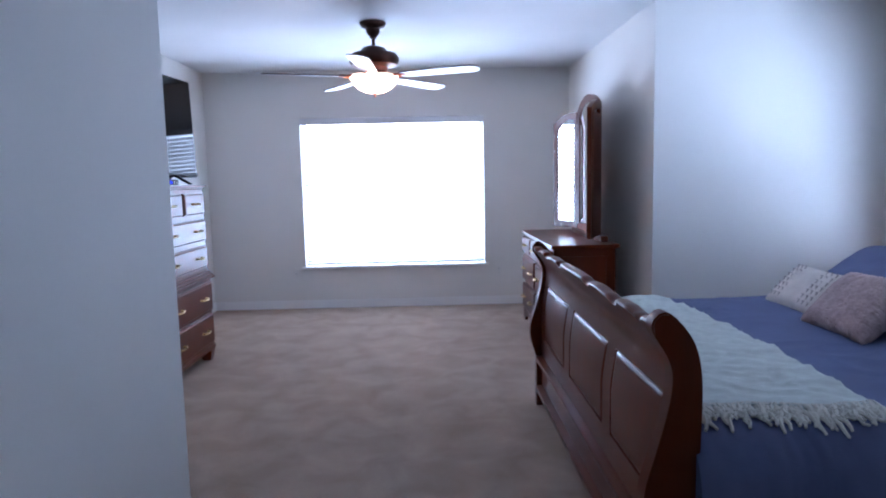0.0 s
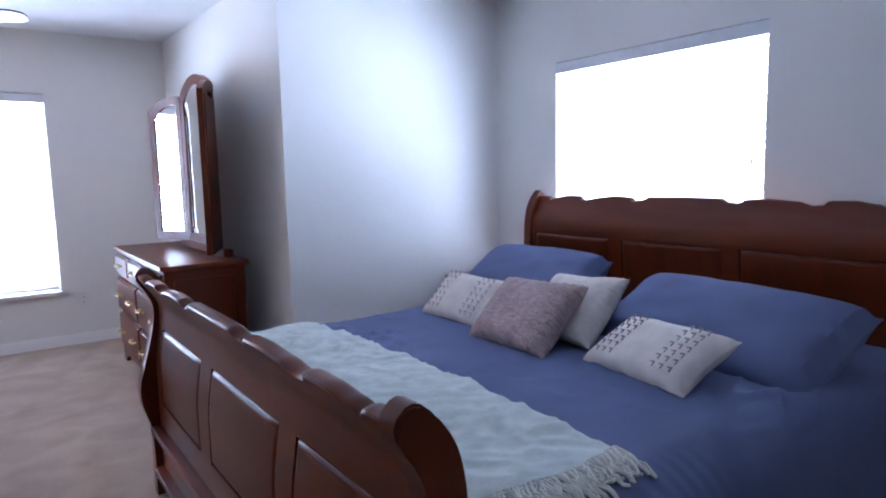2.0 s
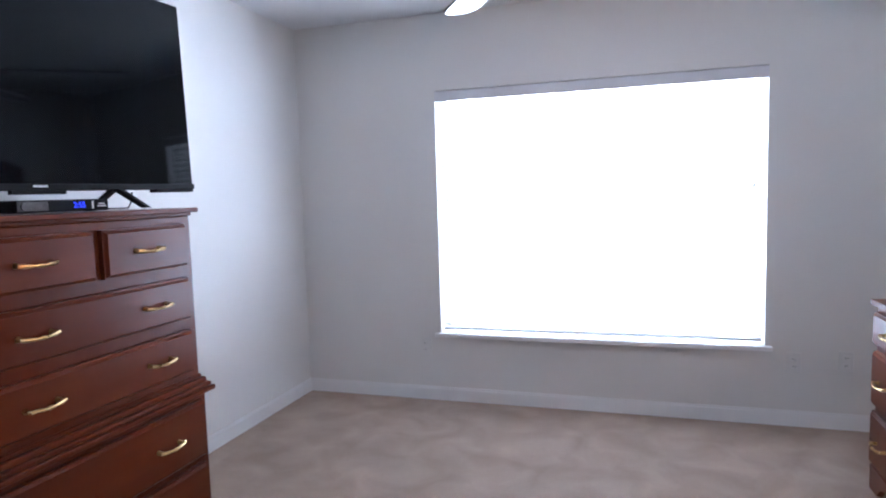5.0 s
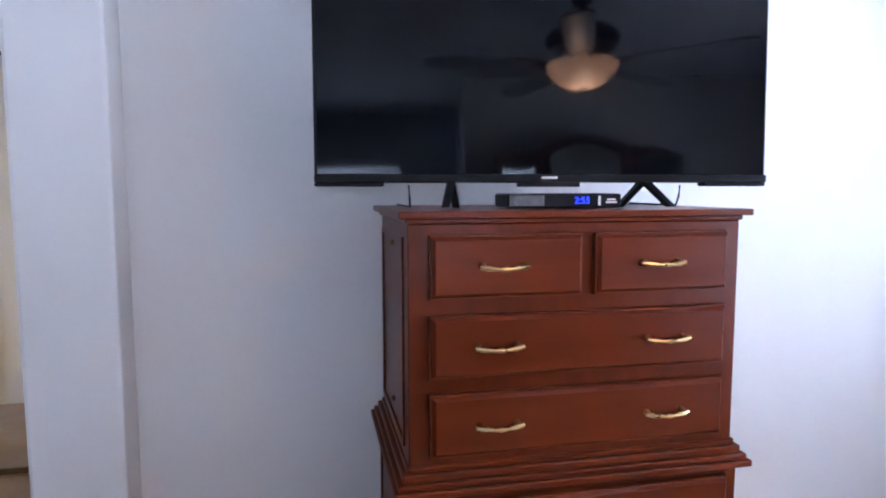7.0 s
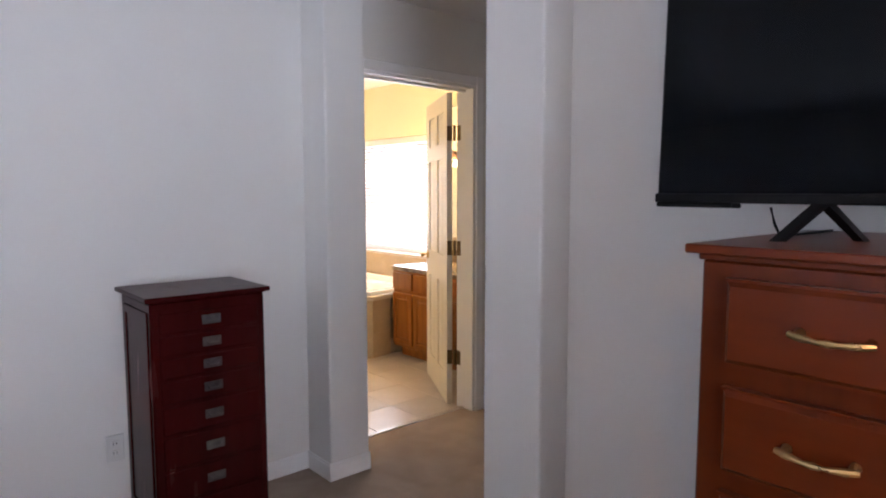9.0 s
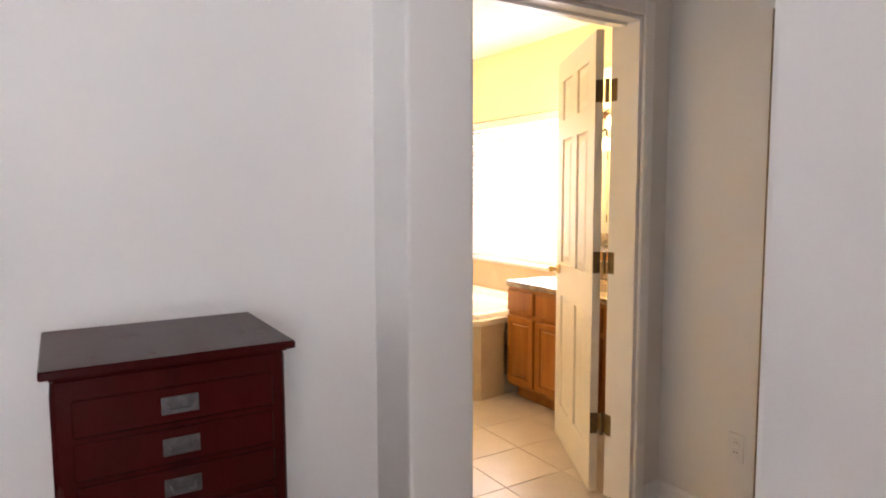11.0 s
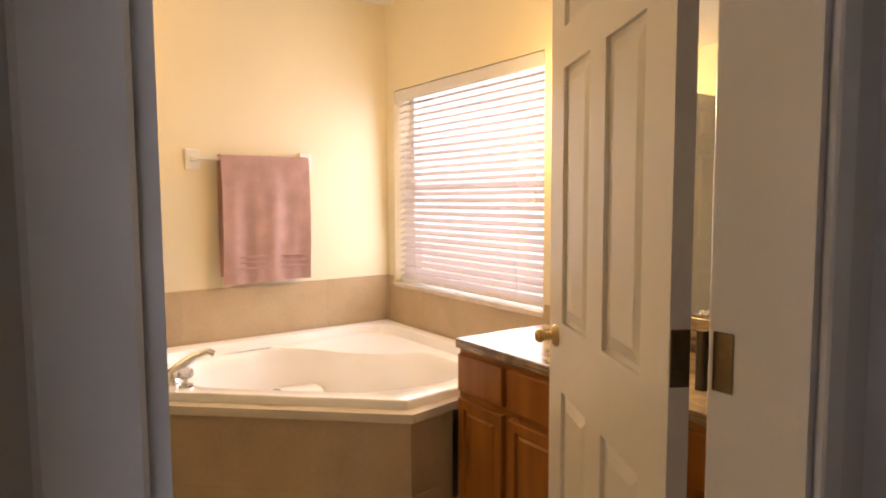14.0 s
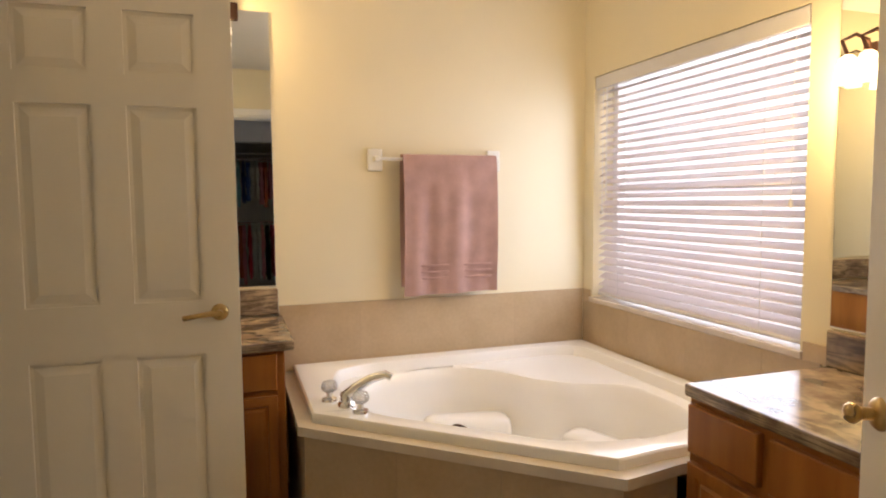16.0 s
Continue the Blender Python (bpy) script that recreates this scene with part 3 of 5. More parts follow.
def chest_of_drawers():
    c = thing("chest_of_drawers", "tall cherry chest-on-chest with brass pulls against the wall", "chest", (-2.012, 4.175, 0))
    W, D = 0.886, 0.555
    part("upper_body", box(0.02, D, 0.0, W, 0.66, 1.285, 0.004), CHERRY_Z, c)
    part("lower_body", box(0.01, D + 0.012, -0.012, W + 0.012, 0.115, 0.64, 0.004), CHERRY_Z, c)
    part("top", moulding(0.0, D, 0.0, W, [(0.006, 1.285, 1.297), (0.024, 1.297, 1.314)]), CHERRY, c)
    part("waist_moulding", moulding(0.02, D, 0.0, W, [(0.040, 0.622, 0.640), (0.030, 0.640, 0.655), (0.018, 0.655, 0.675), (0.006, 0.675, 0.69)]), CHERRY, c)
    part("base_moulding", moulding(0.02, D, 0.0, W, [(0.024, 0.085, 0.115), (0.016, 0.115, 0.128)]), CHERRY, c)
    for x in (0.03, D - 0.07):
        for y in (-0.018, W - 0.072):
            bm = box(x, x + 0.09, y, y + 0.09, 0.0, 0.085, 0.008, 2)
            for v in bm.verts:
                if v.co.z < 0.02:
                    v.co.x = x + 0.045 + (v.co.x - x - 0.045) * 0.72
                    v.co.y = y + 0.045 + (v.co.y - y - 0.045) * 0.72
            part("foot", bm, CHERRY_Z, c)
    drawer(c, 0.050, 0.438, 1.103, 1.257, D, 1, [0.227])
    drawer(c, 0.470, 0.842, 1.103, 1.257, D, 1, [0.641])
    drawer(c, 0.050, 0.842, 0.908, 1.063, D, 1, [0.216, 0.662])
    drawer(c, 0.050, 0.842, 0.712, 0.870, D, 1, [0.218, 0.664])
    drawer(c, 0.028, 0.860, 0.385, 0.600, D + 0.012, 1, [0.218, 0.664])
    drawer(c, 0.028, 0.860, 0.140, 0.362, D + 0.012, 1, [0.218, 0.664])
    for s, y in ((-1, 0.0), (1, W)):
        for lo, hi, deep in ((0.72, 1.25, y), (0.17, 0.59, -0.012 if s < 0 else W + 0.012)):
            bm = bmesh.new()
            for a in ((0.06, 0.075, lo, hi), (D - 0.075, D - 0.06, lo, hi), (0.075, D - 0.075, lo, lo + 0.015), (0.075, D - 0.075, hi - 0.015, hi)):
                slab(bm, a[0], a[1], min(deep, deep + s * 0.006), max(deep, deep + s * 0.006), a[2], a[3])
            part("side_panel", bm, CHERRY_Z, c)
    for y in (0.30, 0.72):
        part("side_pin", moved(lathe([(0.007, 0), (0.008, 0.006), (0.002, 0.01)], 8), pose(0.30, 0.0, 0.78 if y < 0.5 else 1.22, 90)), OLDBRASS, c)
    return c


def dresser():
    d = thing("dresser", "long cherry dresser with seven drawers and brass pulls", "dresser", (1.10, 4.795, 0))
    L, D = 1.425, 0.445
    part("body", box(0.0, D, 0.0, L, 0.10, 0.80, 0.004), CHERRY_Z, d)
    part("top", moulding(0.0, D, 0.0, L, [(0.008, 0.80, 0.808), (0.022, 0.808, 0.833)]), CHERRY, d)
    bm = bmesh.new()
    prof = [(0.0, 0.10), (0.0, 0.0), (0.09, 0.0), (0.13, 0.04), (0.20, 0.065), (L - 0.20, 0.065), (L - 0.13, 0.04), (L - 0.09, 0.0), (L, 0.0), (L, 0.10)]
    f1 = [bm.verts.new((-0.012, y, z)) for y, z in prof]
    f2 = [bm.verts.new((0.012, y, z)) for y, z in prof]
    bm.faces.new(f1)
    bm.faces.new(f2[::-1])
    for k in range(len(prof)):
        j = (k + 1) % len(prof)
        bm.faces.new((f1[k], f1[j], f2[j], f2[k]))
    part("front_apron", bm, CHERRY, d)
    for y in (0.0, L - 0.05):
        part("foot", box(D - 0.06, D, y, y + 0.05, 0, 0.10, 0.006), CHERRY_Z, d)
    part("front_rail", box(-0.014, 0.0, 0.0, L, 0.085, 0.108, 0.003), CHERRY, d)
    third = L / 3
    for k in range(3):
        drawer(d, 0.02 + k * third, third - 0.02 + k * third, 0.645, 0.785, 0.0, -1, [third / 2 + k * third], CHERRY)
    for lo, hi in ((0.385, 0.615), (0.125, 0.355)):
        for k in range(2):
            drawer(d, 0.02 + k * L / 2, L / 2 - 0.02 + k * L / 2, lo, hi, 0.0, -1, [0.17 + k * L / 2, L / 2 - 0.17 + k * L / 2], CHERRY)
    for y in (0.0, L):
        s = -1 if y == 0 else 1
        bm = bmesh.new()
        a, b = min(y, y + s * 0.006), max(y, y + s * 0.006)
        for x0, x1, z0, z1 in ((0.05, 0.07, 0.16, 0.75), (D - 0.07, D - 0.05, 0.16, 0.75), (0.07, D - 0.07, 0.16, 0.18), (0.07, D - 0.07, 0.73, 0.75)):
            slab(bm, x0, x1, a, b, z0, z1)
        part("side_panel", bm, CHERRY_Z, d)
    return d


def arched_panel(width, side_a, side_b, peak, base, border, depth):
    """Outer and inner outlines of a mirror panel with a swept arched top, in (y, z); base is its foot."""
    n = 18
    out, inn = [], []
    for k in range(n + 1):
        u = k / n
        lift = side_a * (1 - u) + side_b * u
        rise = peak * math.sin(math.pi * u) ** 0.8
        out.append((u * width, lift + rise))
        inn.append((border + u * (width - 2 * border), lift + rise - border * 1.05))
    return [(0, base)] + out + [(width, base)], [(border, base + border)] + inn + [(width - border, base + border)]


def mirror_panel(parent, m, width, side_a, side_b, peak, base, border=0.055):
    out, inn = arched_panel(width, side_a, side_b, peak, base, border, 0.025)
    bm = bmesh.new()
    rows = []
    for x in (-0.018, 0.014):
        rows.append(([bm.verts.new((x, *p)) for p in out], [bm.verts.new((x + (0.006 if x < 0 else 0), *p)) for p in inn]))
    n = len(out)
    for k in range(n):
        j = (k + 1) % n
        bm.faces.new((rows[0][0][k], rows[0][0][j], rows[0][1][j], rows[0][1][k]))
        bm.faces.new((rows[1][0][j], rows[1][0][k], rows[1][1][k], rows[1][1][j]))
        bm.faces.new((rows[0][0][j], rows[0][0][k], rows[1][0][k], rows[1][0][j]))
        bm.faces.new((rows[0][1][k], rows[0][1][j], rows[1][1][j], rows[1][1][k]))
    fr = part("mirror_frame", moved(bm, m), CHERRY_Z, parent)
    bm = bmesh.new()
    cy = sum(p[0] for p in inn) / n
    cz = sum(p[1] for p in inn) / n
    edge = [bm.verts.new((-0.004, *p)) for p in inn]
    bev = [bm.verts.new((-0.0065, cy + (p[0] - cy) * 0.91, cz + (p[1] - cz) * 0.965)) for p in inn]
    back = [bm.verts.new((0.0, *p)) for p in inn]
    bm.faces.new(bev)
    bm.faces.new(back[::-1])
    for k in range(n):
        j = (k + 1) % n
        bm.faces.new((edge[k], edge[j], bev[j], bev[k]))
        bm.faces.new((back[k], back[j], edge[j], edge[k]))
    part("mirror_glass", moved(bm, m), MIRROR, parent, "bevelled mirror glass")
    part("backing", moved(box(0.0145, 0.020, 0.03, width - 0.03, base + 0.03, min(side_a, side_b) - 0.02), m), CHERRY_Z, parent)
    return fr


def dresser_mirror():
    t = thing("dresser_mirror", "three-panel arched cherry dresser mirror standing on the dresser", "mirror", (1.505, 4.97, 0.833))
    part("base_rail", box(-0.03, 0.03, -0.02, 0.95, 0.0, 0.045, 0.006), CHERRY, t)
    mirror_panel(t, pose(0.0, 0.13, 0.0), 0.66, 1.03, 1.03, 0.10, 0.045)
    mirror_panel(t, pose(-0.002, 0.805, 0.0, 0, 0, 20), 0.38, 1.03, 0.955, 0.035, 0.045)
    mirror_panel(t, pose(-0.168, -0.238, 0.0, 0, 0, -24.5), 0.40, 0.955, 1.03, 0.035, 0.045)
    return t


def nightstand():
    n = thing("nightstand", "small cherry nightstand beside the bed head", "nightstand", (2.80, 4.02, 0))
    part("body", box(0.01, 0.43, 0.01, 0.47, 0.06, 0.60, 0.004), CHERRY_Z, n)
    part("top", moulding(0.0, 0.43, 0.0, 0.47, [(0.006, 0.60, 0.608), (0.018, 0.608, 0.632)]), CHERRY, n)
    drawer(n, 0.035, 0.445, 0.42, 0.57, 0.01, -1, [0.24])
    drawer(n, 0.035, 0.445, 0.12, 0.39, 0.01, -1, [0.24])
    for x in (0.02, 0.37):
        for y in (0.02, 0.41):
            part("foot", box(x, x + 0.05, y, y + 0.05, 0, 0.06, 0.005), CHERRY_Z, n)
    return n


def jewelry_armoire():
    a = thing("jewelry_armoire", "dark mahogany jewelry armoire with pewter pulls against the wall", "armoire", (-1.482, 1.945, 0))
    W, D, top = 0.445, 0.365, 0.998
    part("body", box(0.0, W, 0.0, D, 0.09, top, 0.006), MAHOGANY, a)
    lid = part("lid", moulding(0.0, W, 0.0, D, [(0.006, top, top + 0.006), (0.020, top + 0.006, top + 0.024)]), MAHOGANY, a)
    for x in (0.012, W - 0.052):
        for y in (0.012, D - 0.052):
            part("foot", box(x, x + 0.04, y, y + 0.04, 0, 0.09, 0.004), MAHOGANY, a)
    zs = [0.962, 0.8745, 0.7885, 0.7025, 0.605, 0.484, 0.352, 0.222, 0.10]
    for hi, lo in zip(zs, zs[1:]):
        d = part("drawer", box(0.03, W - 0.03, D, D + 0.010, lo + 0.006, hi - 0.006, 0.003), MAHOGANY, a)
        z = (lo + hi) / 2
        bm = box(W / 2 - 0.036, W / 2 + 0.036, D + 0.010, D + 0.013, z - 0.018, z + 0.018, 0.001)
        tube(bm, [(W / 2 - 0.025, D + 0.013, z + 0.006), (W / 2 - 0.02, D + 0.022, z - 0.006), (W / 2 + 0.02, D + 0.022, z - 0.006), (W / 2 + 0.025, D + 0.013, z + 0.006)], 0.0028, 6)
        part("handle", bm, PEWTER, d, "rectangular pewter bail pull")
    for x, s in ((0.0, -1), (W, 1)):
        bm = bmesh.new()
        p, q = min(x, x + s * 0.005), max(x, x + s * 0.005)
        for y0, y1, z0, z1 in ((0.03, 0.06, 0.13, 0.96), (D - 0.06, D - 0.03, 0.13, 0.96), (0.06, D - 0.06, 0.13, 0.16), (0.06, D - 0.06, 0.93, 0.96)):
            slab(bm, p, q, y0, y1, z0, z1)
        part("side_door_frame", bm, MAHOGANY, a)
    return a


chest_of_drawers()
dresser()
dresser_mirror()
nightstand()
jewelry_armoire()


# ---- bed ----
def smooth(a, b, v):
    u = min(1.0, max(0.0, (v - a) / (b - a)))
    return u * u * (3 - 2 * u)


def sleigh_x(v):
    """How far a sleigh board leans at height share v (0 foot, 1 top): in at the neck, out at the roll."""
    return 0.026 * smooth(0.58, 0.84, v) - 0.078 * smooth(0.85, 1.02, v)


# rows of height share, foot-side edge and bed-side edge of an S-shaped end post
POST = ((0.0, -0.053, 0.003), (0.29, -0.053, 0.003), (0.335, -0.062, 0.013), (0.405, -0.082, 0.037), (0.49, -0.087, 0.051), (0.585, -0.063, 0.059), (0.70, -0.033, 0.062), (0.785, -0.018, 0.062), (0.84, -0.019, 0.058), (0.89, -0.038, 0.048), (0.925, -0.060, 0.034), (0.957, -0.073, 0.013), (0.982, -0.067, -0.007), (0.996, -0.052, -0.024))


def post_edges(v):
    """Both edges of an end post at height share v, softly joined from row to row."""
    k = max(0, min(len(POST) - 2, sum(1 for p in POST if p[0] <= v) - 1))
    rows = [POST[max(0, min(len(POST) - 1, j))] for j in (k - 1, k, k + 1, k + 2)]
    h = rows[2][0] - rows[1][0]
    u = min(1.0, (v - rows[1][0]) / h)
    out = []
    for c in (1, 2):
        slopes = [(rows[j + 2][c] - rows[j][c]) / max(1e-6, rows[j + 2][0] - rows[j][0]) * h for j in (0, 1)]
        p, q = rows[1][c], rows[2][c]
        out.append(p * (2 * u ** 3 - 3 * u * u + 1) + slopes[0] * (u ** 3 - 2 * u * u + u) + q * (3 * u * u - 2 * u ** 3) + slopes[1] * (u ** 3 - u * u))
    return out


SCALLOPS = ((0, 0.004), (0.19, 0.002), (0.235, -0.016), (0.28, -0.021), (0.305, -0.001), (0.40, 0.003), (0.52, -0.005), (0.59, -0.021), (0.63, -0.018), (0.65, 0.0), (0.74, 0.001), (0.82, -0.010), (0.86, -0.021), (0.885, -0.003), (1.0, 0.002))


def wavy(u):
    """The carved, scalloped top line of a sleigh board along its width, u from 0 to 1."""
    s = abs(u - 0.5) * 1.9
    for (a, p), (b, q) in zip(SCALLOPS, SCALLOPS[1:]):
        if s <= b:
            return p + (q - p) * smooth(a, b, s)
    return 0.0


def sleigh_board(parent, name, y0, y1, bottom, top, thick, out, x, spans, z0, z1):
    """A bent board with a rounded, scalloped crest; sunken fields in its -x face take the panels."""
    ys = [y0 + (y1 - y0) * i / 150 for i in range(151)]
    zs = [bottom + (top - 0.011 - bottom) * j / 22 for j in range(23)]
    for a, b in spans:
        ys = [y for y in ys if min(abs(y - a), abs(y - b)) > 0.006] + [a, a + 0.002, b - 0.002, b]
    zs = [z for z in zs if min(abs(z - z0), abs(z - z1)) > 0.008] + [z0, z0 + 0.002, z1 - 0.002, z1]
    ys.sort()
    zs.sort()
    bm = bmesh.new()
    loops = []
    for y in ys:
        lift = wavy((y - y0) / (y1 - y0))
        field = any(a + 0.001 < y < b - 0.001 for a, b in spans)
        loop, back = [], []
        for z in zs:
            h = z + lift * max(0.0, (z / top - 0.8) / 0.2)
            cx = x + out * sleigh_x(h / top)
            sunk = 0.013 if field and z0 + 0.001 < z < z1 - 0.001 else 0.0
            loop.append((cx - thick / 2 + sunk, h))
            back.append((cx + thick / 2, h))
        cx, cz = x + out * sleigh_x((zs[-1] + lift) / top), zs[-1] + lift
        arc = [(cx - thick / 2 * math.cos(math.pi * k / 8), cz + 0.011 * math.sin(math.pi * k / 8) ** 0.7) for k in range(1, 8)]
        loops.append([bm.verts.new((px, y, pz)) for px, pz in loop + arc + back[::-1]])
    for p, q in zip(loops, loops[1:]):
        for k in range(len(p)):
            j = (k + 1) % len(p)
            bm.faces.new((p[k], q[k], q[j], p[j]))
    bm.faces.new(loops[0])
    bm.faces.new(loops[-1][::-1])
    board = part(name, bm, CHERRY, parent, "", True)
    for a, b in spans:
        bm = bmesh.new()
        rows = []
        for s, proud in ((0.007, -0.001), (0.007, 0.008), (0.013, 0.013), (0.024, 0.014)):
            ring = []
            for j in range(33):
                u = (j % 33) / 8
                side, f = int(u) % 4, u - int(u)
                lo, hi, c, d = z0 + s, z1 - s, a + s, b - s
                y, z = ((c, lo + (hi - lo) * f), (c + (d - c) * f, hi), (d, hi - (hi - lo) * f), (d - (d - c) * f, lo))[side]
                if j < 32:
                    ring.append(bm.verts.new((x + out * sleigh_x(z / top) - thick / 2 + 0.013 - proud, y, z)))
            rows.append(ring)
        for p, q in zip(rows, rows[1:]):
            for k in range(32):
                bm.faces.new((p[k], p[(k + 1) % 32], q[(k + 1) % 32], q[k]))
        left, right = rows[-1][:9], [rows[-1][24]] + rows[-1][23:15:-1]
        for k in range(8):
            bm.faces.new((left[k], left[k + 1], right[k + 1], right[k]) if k not in (0, 7) else ([left[0]] + rows[-1][31:24:-1] + [right[0], right[1], left[1]] if k == 0 else [left[7], right[7], right[8]] + rows[-1][15:8:-1] + [left[8]]))
        part("raised_panel", bm, CHERRY_Z, board, "", True)
    return board


def sleigh_post(parent, y0, y1, top, out, x):
    """A flat S-shaped end post with a rolled top and eased edges."""
    bm = bmesh.new()
    n = 64
    left, right = [], []
    for j in range(n + 1):
        v = 0.996 * j / n
        p, q = post_edges(v)
        left.append((x + out * p, v * top))
        right.append((x + out * q, v * top))
    mid = ((left[-1][0] + right[-1][0]) / 2, top)
    line = left + [mid] + right[::-1]
    a = [bm.verts.new((px, y0, pz)) for px, pz in line]
    b = [bm.verts.new((px, y1, pz)) for px, pz in line]
    bm.faces.new(a)
    bm.faces.new(b[::-1])
    for k in range(len(line)):
        j = (k + 1) % len(line)
        bm.faces.new((a[k], b[k], b[j], a[j]))
    bmesh.ops.bevel(bm, geom=[e for e in bm.edges if abs(e.verts[0].co.y - e.verts[1].co.y) < 1e-5], offset=0.005, segments=2, affect="EDGES")
    return part("post", bm, CHERRY_Z, parent, "", True)


BED_Y0, BED_Y1, FOOT_X, HEAD_X = 1.93, 3.93, 0.875, 3.02


def bed():
    b = thing("sleigh_bed", "king-size cherry sleigh bed with carved panelled head and foot boards", "bed", (0, 0, 0))
    y0, y1 = BED_Y0, BED_Y1
    sleigh_board(b, "footboard", y0 + 0.05, y1 - 0.05, 0.12, 0.930, 0.045, 1, FOOT_X, [(1.995, 2.487), (2.59, 3.147), (3.262, 3.80)], 0.40, 0.712)
    sleigh_post(b, y0, y0 + 0.055, 0.957, 1, FOOT_X)
    sleigh_post(b, y1 - 0.055, y1, 0.957, 1, FOOT_X)
    part("foot_rail", box(FOOT_X - 0.062, FOOT_X - 0.0, y0 + 0.055, y1 - 0.055, 0.275, 0.300, 0.006, 2), CHERRY, b)
    part("foot_rail", box(FOOT_X - 0.062, FOOT_X - 0.0, y0 + 0.055, y1 - 0.055, 0.10, 0.125, 0.006, 2), CHERRY, b)
    sleigh_board(b, "headboard", y0 + 0.05, y1 - 0.05, 0.3, 1.160, 0.045, -1, HEAD_X, [(2.03, 2.60), (2.68, 3.23), (3.31, 3.85)], 0.50, 0.945)
    sleigh_post(b, y0, y0 + 0.055, 1.19, -1, HEAD_X)
    sleigh_post(b, y1 - 0.055, y1, 1.19, -1, HEAD_X)
    for y in (y0 + 0.01, y1 - 0.04):
        part("side_rail", box(FOOT_X + 0.03, HEAD_X - 0.03, y, y + 0.03, 0.18, 0.36, 0.005), CHERRY_X, b)
    part("slat_base", box(FOOT_X + 0.04, HEAD_X - 0.04, y0 + 0.05, y1 - 0.05, 0.22, 0.26), OAK, b)
    return b


bed()


def spread_height(x, y):
    """The bedspread's top surface: flat in the middle, falling off in a wide curve at both long sides."""
    d = min(y - 1.885, 3.915 - y)
    r = 0.17
    z = 0.632
    if d < r:
        z -= r - math.sqrt(max(0.0, r * r - (r - d) ** 2))
    w = noise.noise(Vector((x * 2.1, y * 1.3, 0.4))) * 0.007
    crease = noise.noise(Vector((x * 3.0 + y * 1.2, y * 9.0 - x * 2.0, 7.0)))
    w += 0.019 * (1 - min(1.0, abs(crease) * 5.0)) * max(0.0, noise.noise(Vector((x * 1.3, y * 1.3, 9.0))) + 0.25)
    z += (0.007 * min(1.0, max(0.0, (1.75 - x) / 0.4)) + 0.0002) * math.sin(x * 118 + y * 20 + 4.5 * noise.noise(Vector((x * 5, 1, 2)))) * max(0.0, 1 - d / 0.15) ** 1.3
    return z + w * min(1.0, max(0.0, d) * 8)


def bedspread():
    """A closed cloth shell over the mattress, with gathered folds down the long sides."""
    x0, x1, y0, y1, n, m = 0.925, 2.96, 1.885, 3.915, 300, 130
    bm = bmesh.new()
    grid = []
    for j in range(m + 1):
        v = j / m
        y = y0 + (y1 - y0) * (v - 0.06 * math.sin(4 * math.pi * v) / 2)
        row = []
        for i in range(n + 1):
            x = x0 + (x1 - x0) * i / n
            row.append(bm.verts.new((x, y, spread_height(x, y))))
        grid.append(row)
    for j in range(m):
        for i in range(n):
            bm.faces.new((grid[j][i], grid[j][i + 1], grid[j + 1][i + 1], grid[j + 1][i]))
    steps = 10
    for edge, out in ((grid[0], -1), (grid[m], 1)):
        last = edge
        for k in range(1, steps + 1):
            row = []
            for i, v in enumerate(edge):
                x, y, z = v.co
                fold = (0.011 * min(1.0, max(0.0, (1.9 - x) / 0.5)) + 0.001) * math.sin(x * 118 + 37.7 + 4.5 * noise.noise(Vector((x * 5, 1, 2)))) + 0.006 * noise.noise(Vector((x * 22, k * 0.35, 5)))
                row.append(bm.verts.new((x, y + out * (fold + 0.008) * k / steps, z - (z - 0.15) * k / steps)))
            for i in range(n):
                bm.faces.new((last[i], last[i + 1], row[i + 1], row[i]))
            last = row
    for i in (0, n):
        col = [grid[j][i] for j in range(m + 1)]
        foot = [bm.verts.new((v.co.x, v.co.y, 0.15)) for v in col]
        for k in range(m):
            bm.faces.new((col[k], col[k + 1], foot[k + 1], foot[k]))
    return bm


solid("mattress", box(0.95, 2.94, 2.06, 3.74, 0.26, 0.56, 0.04, 2), OFFWHITE, "thick white mattress on the bed frame", "mattress")
solid("bedspread", bedspread(), BEDBLUE, "blue cotton bedspread tucked over the bed, slightly wrinkled", "bedspread", "", "", True)


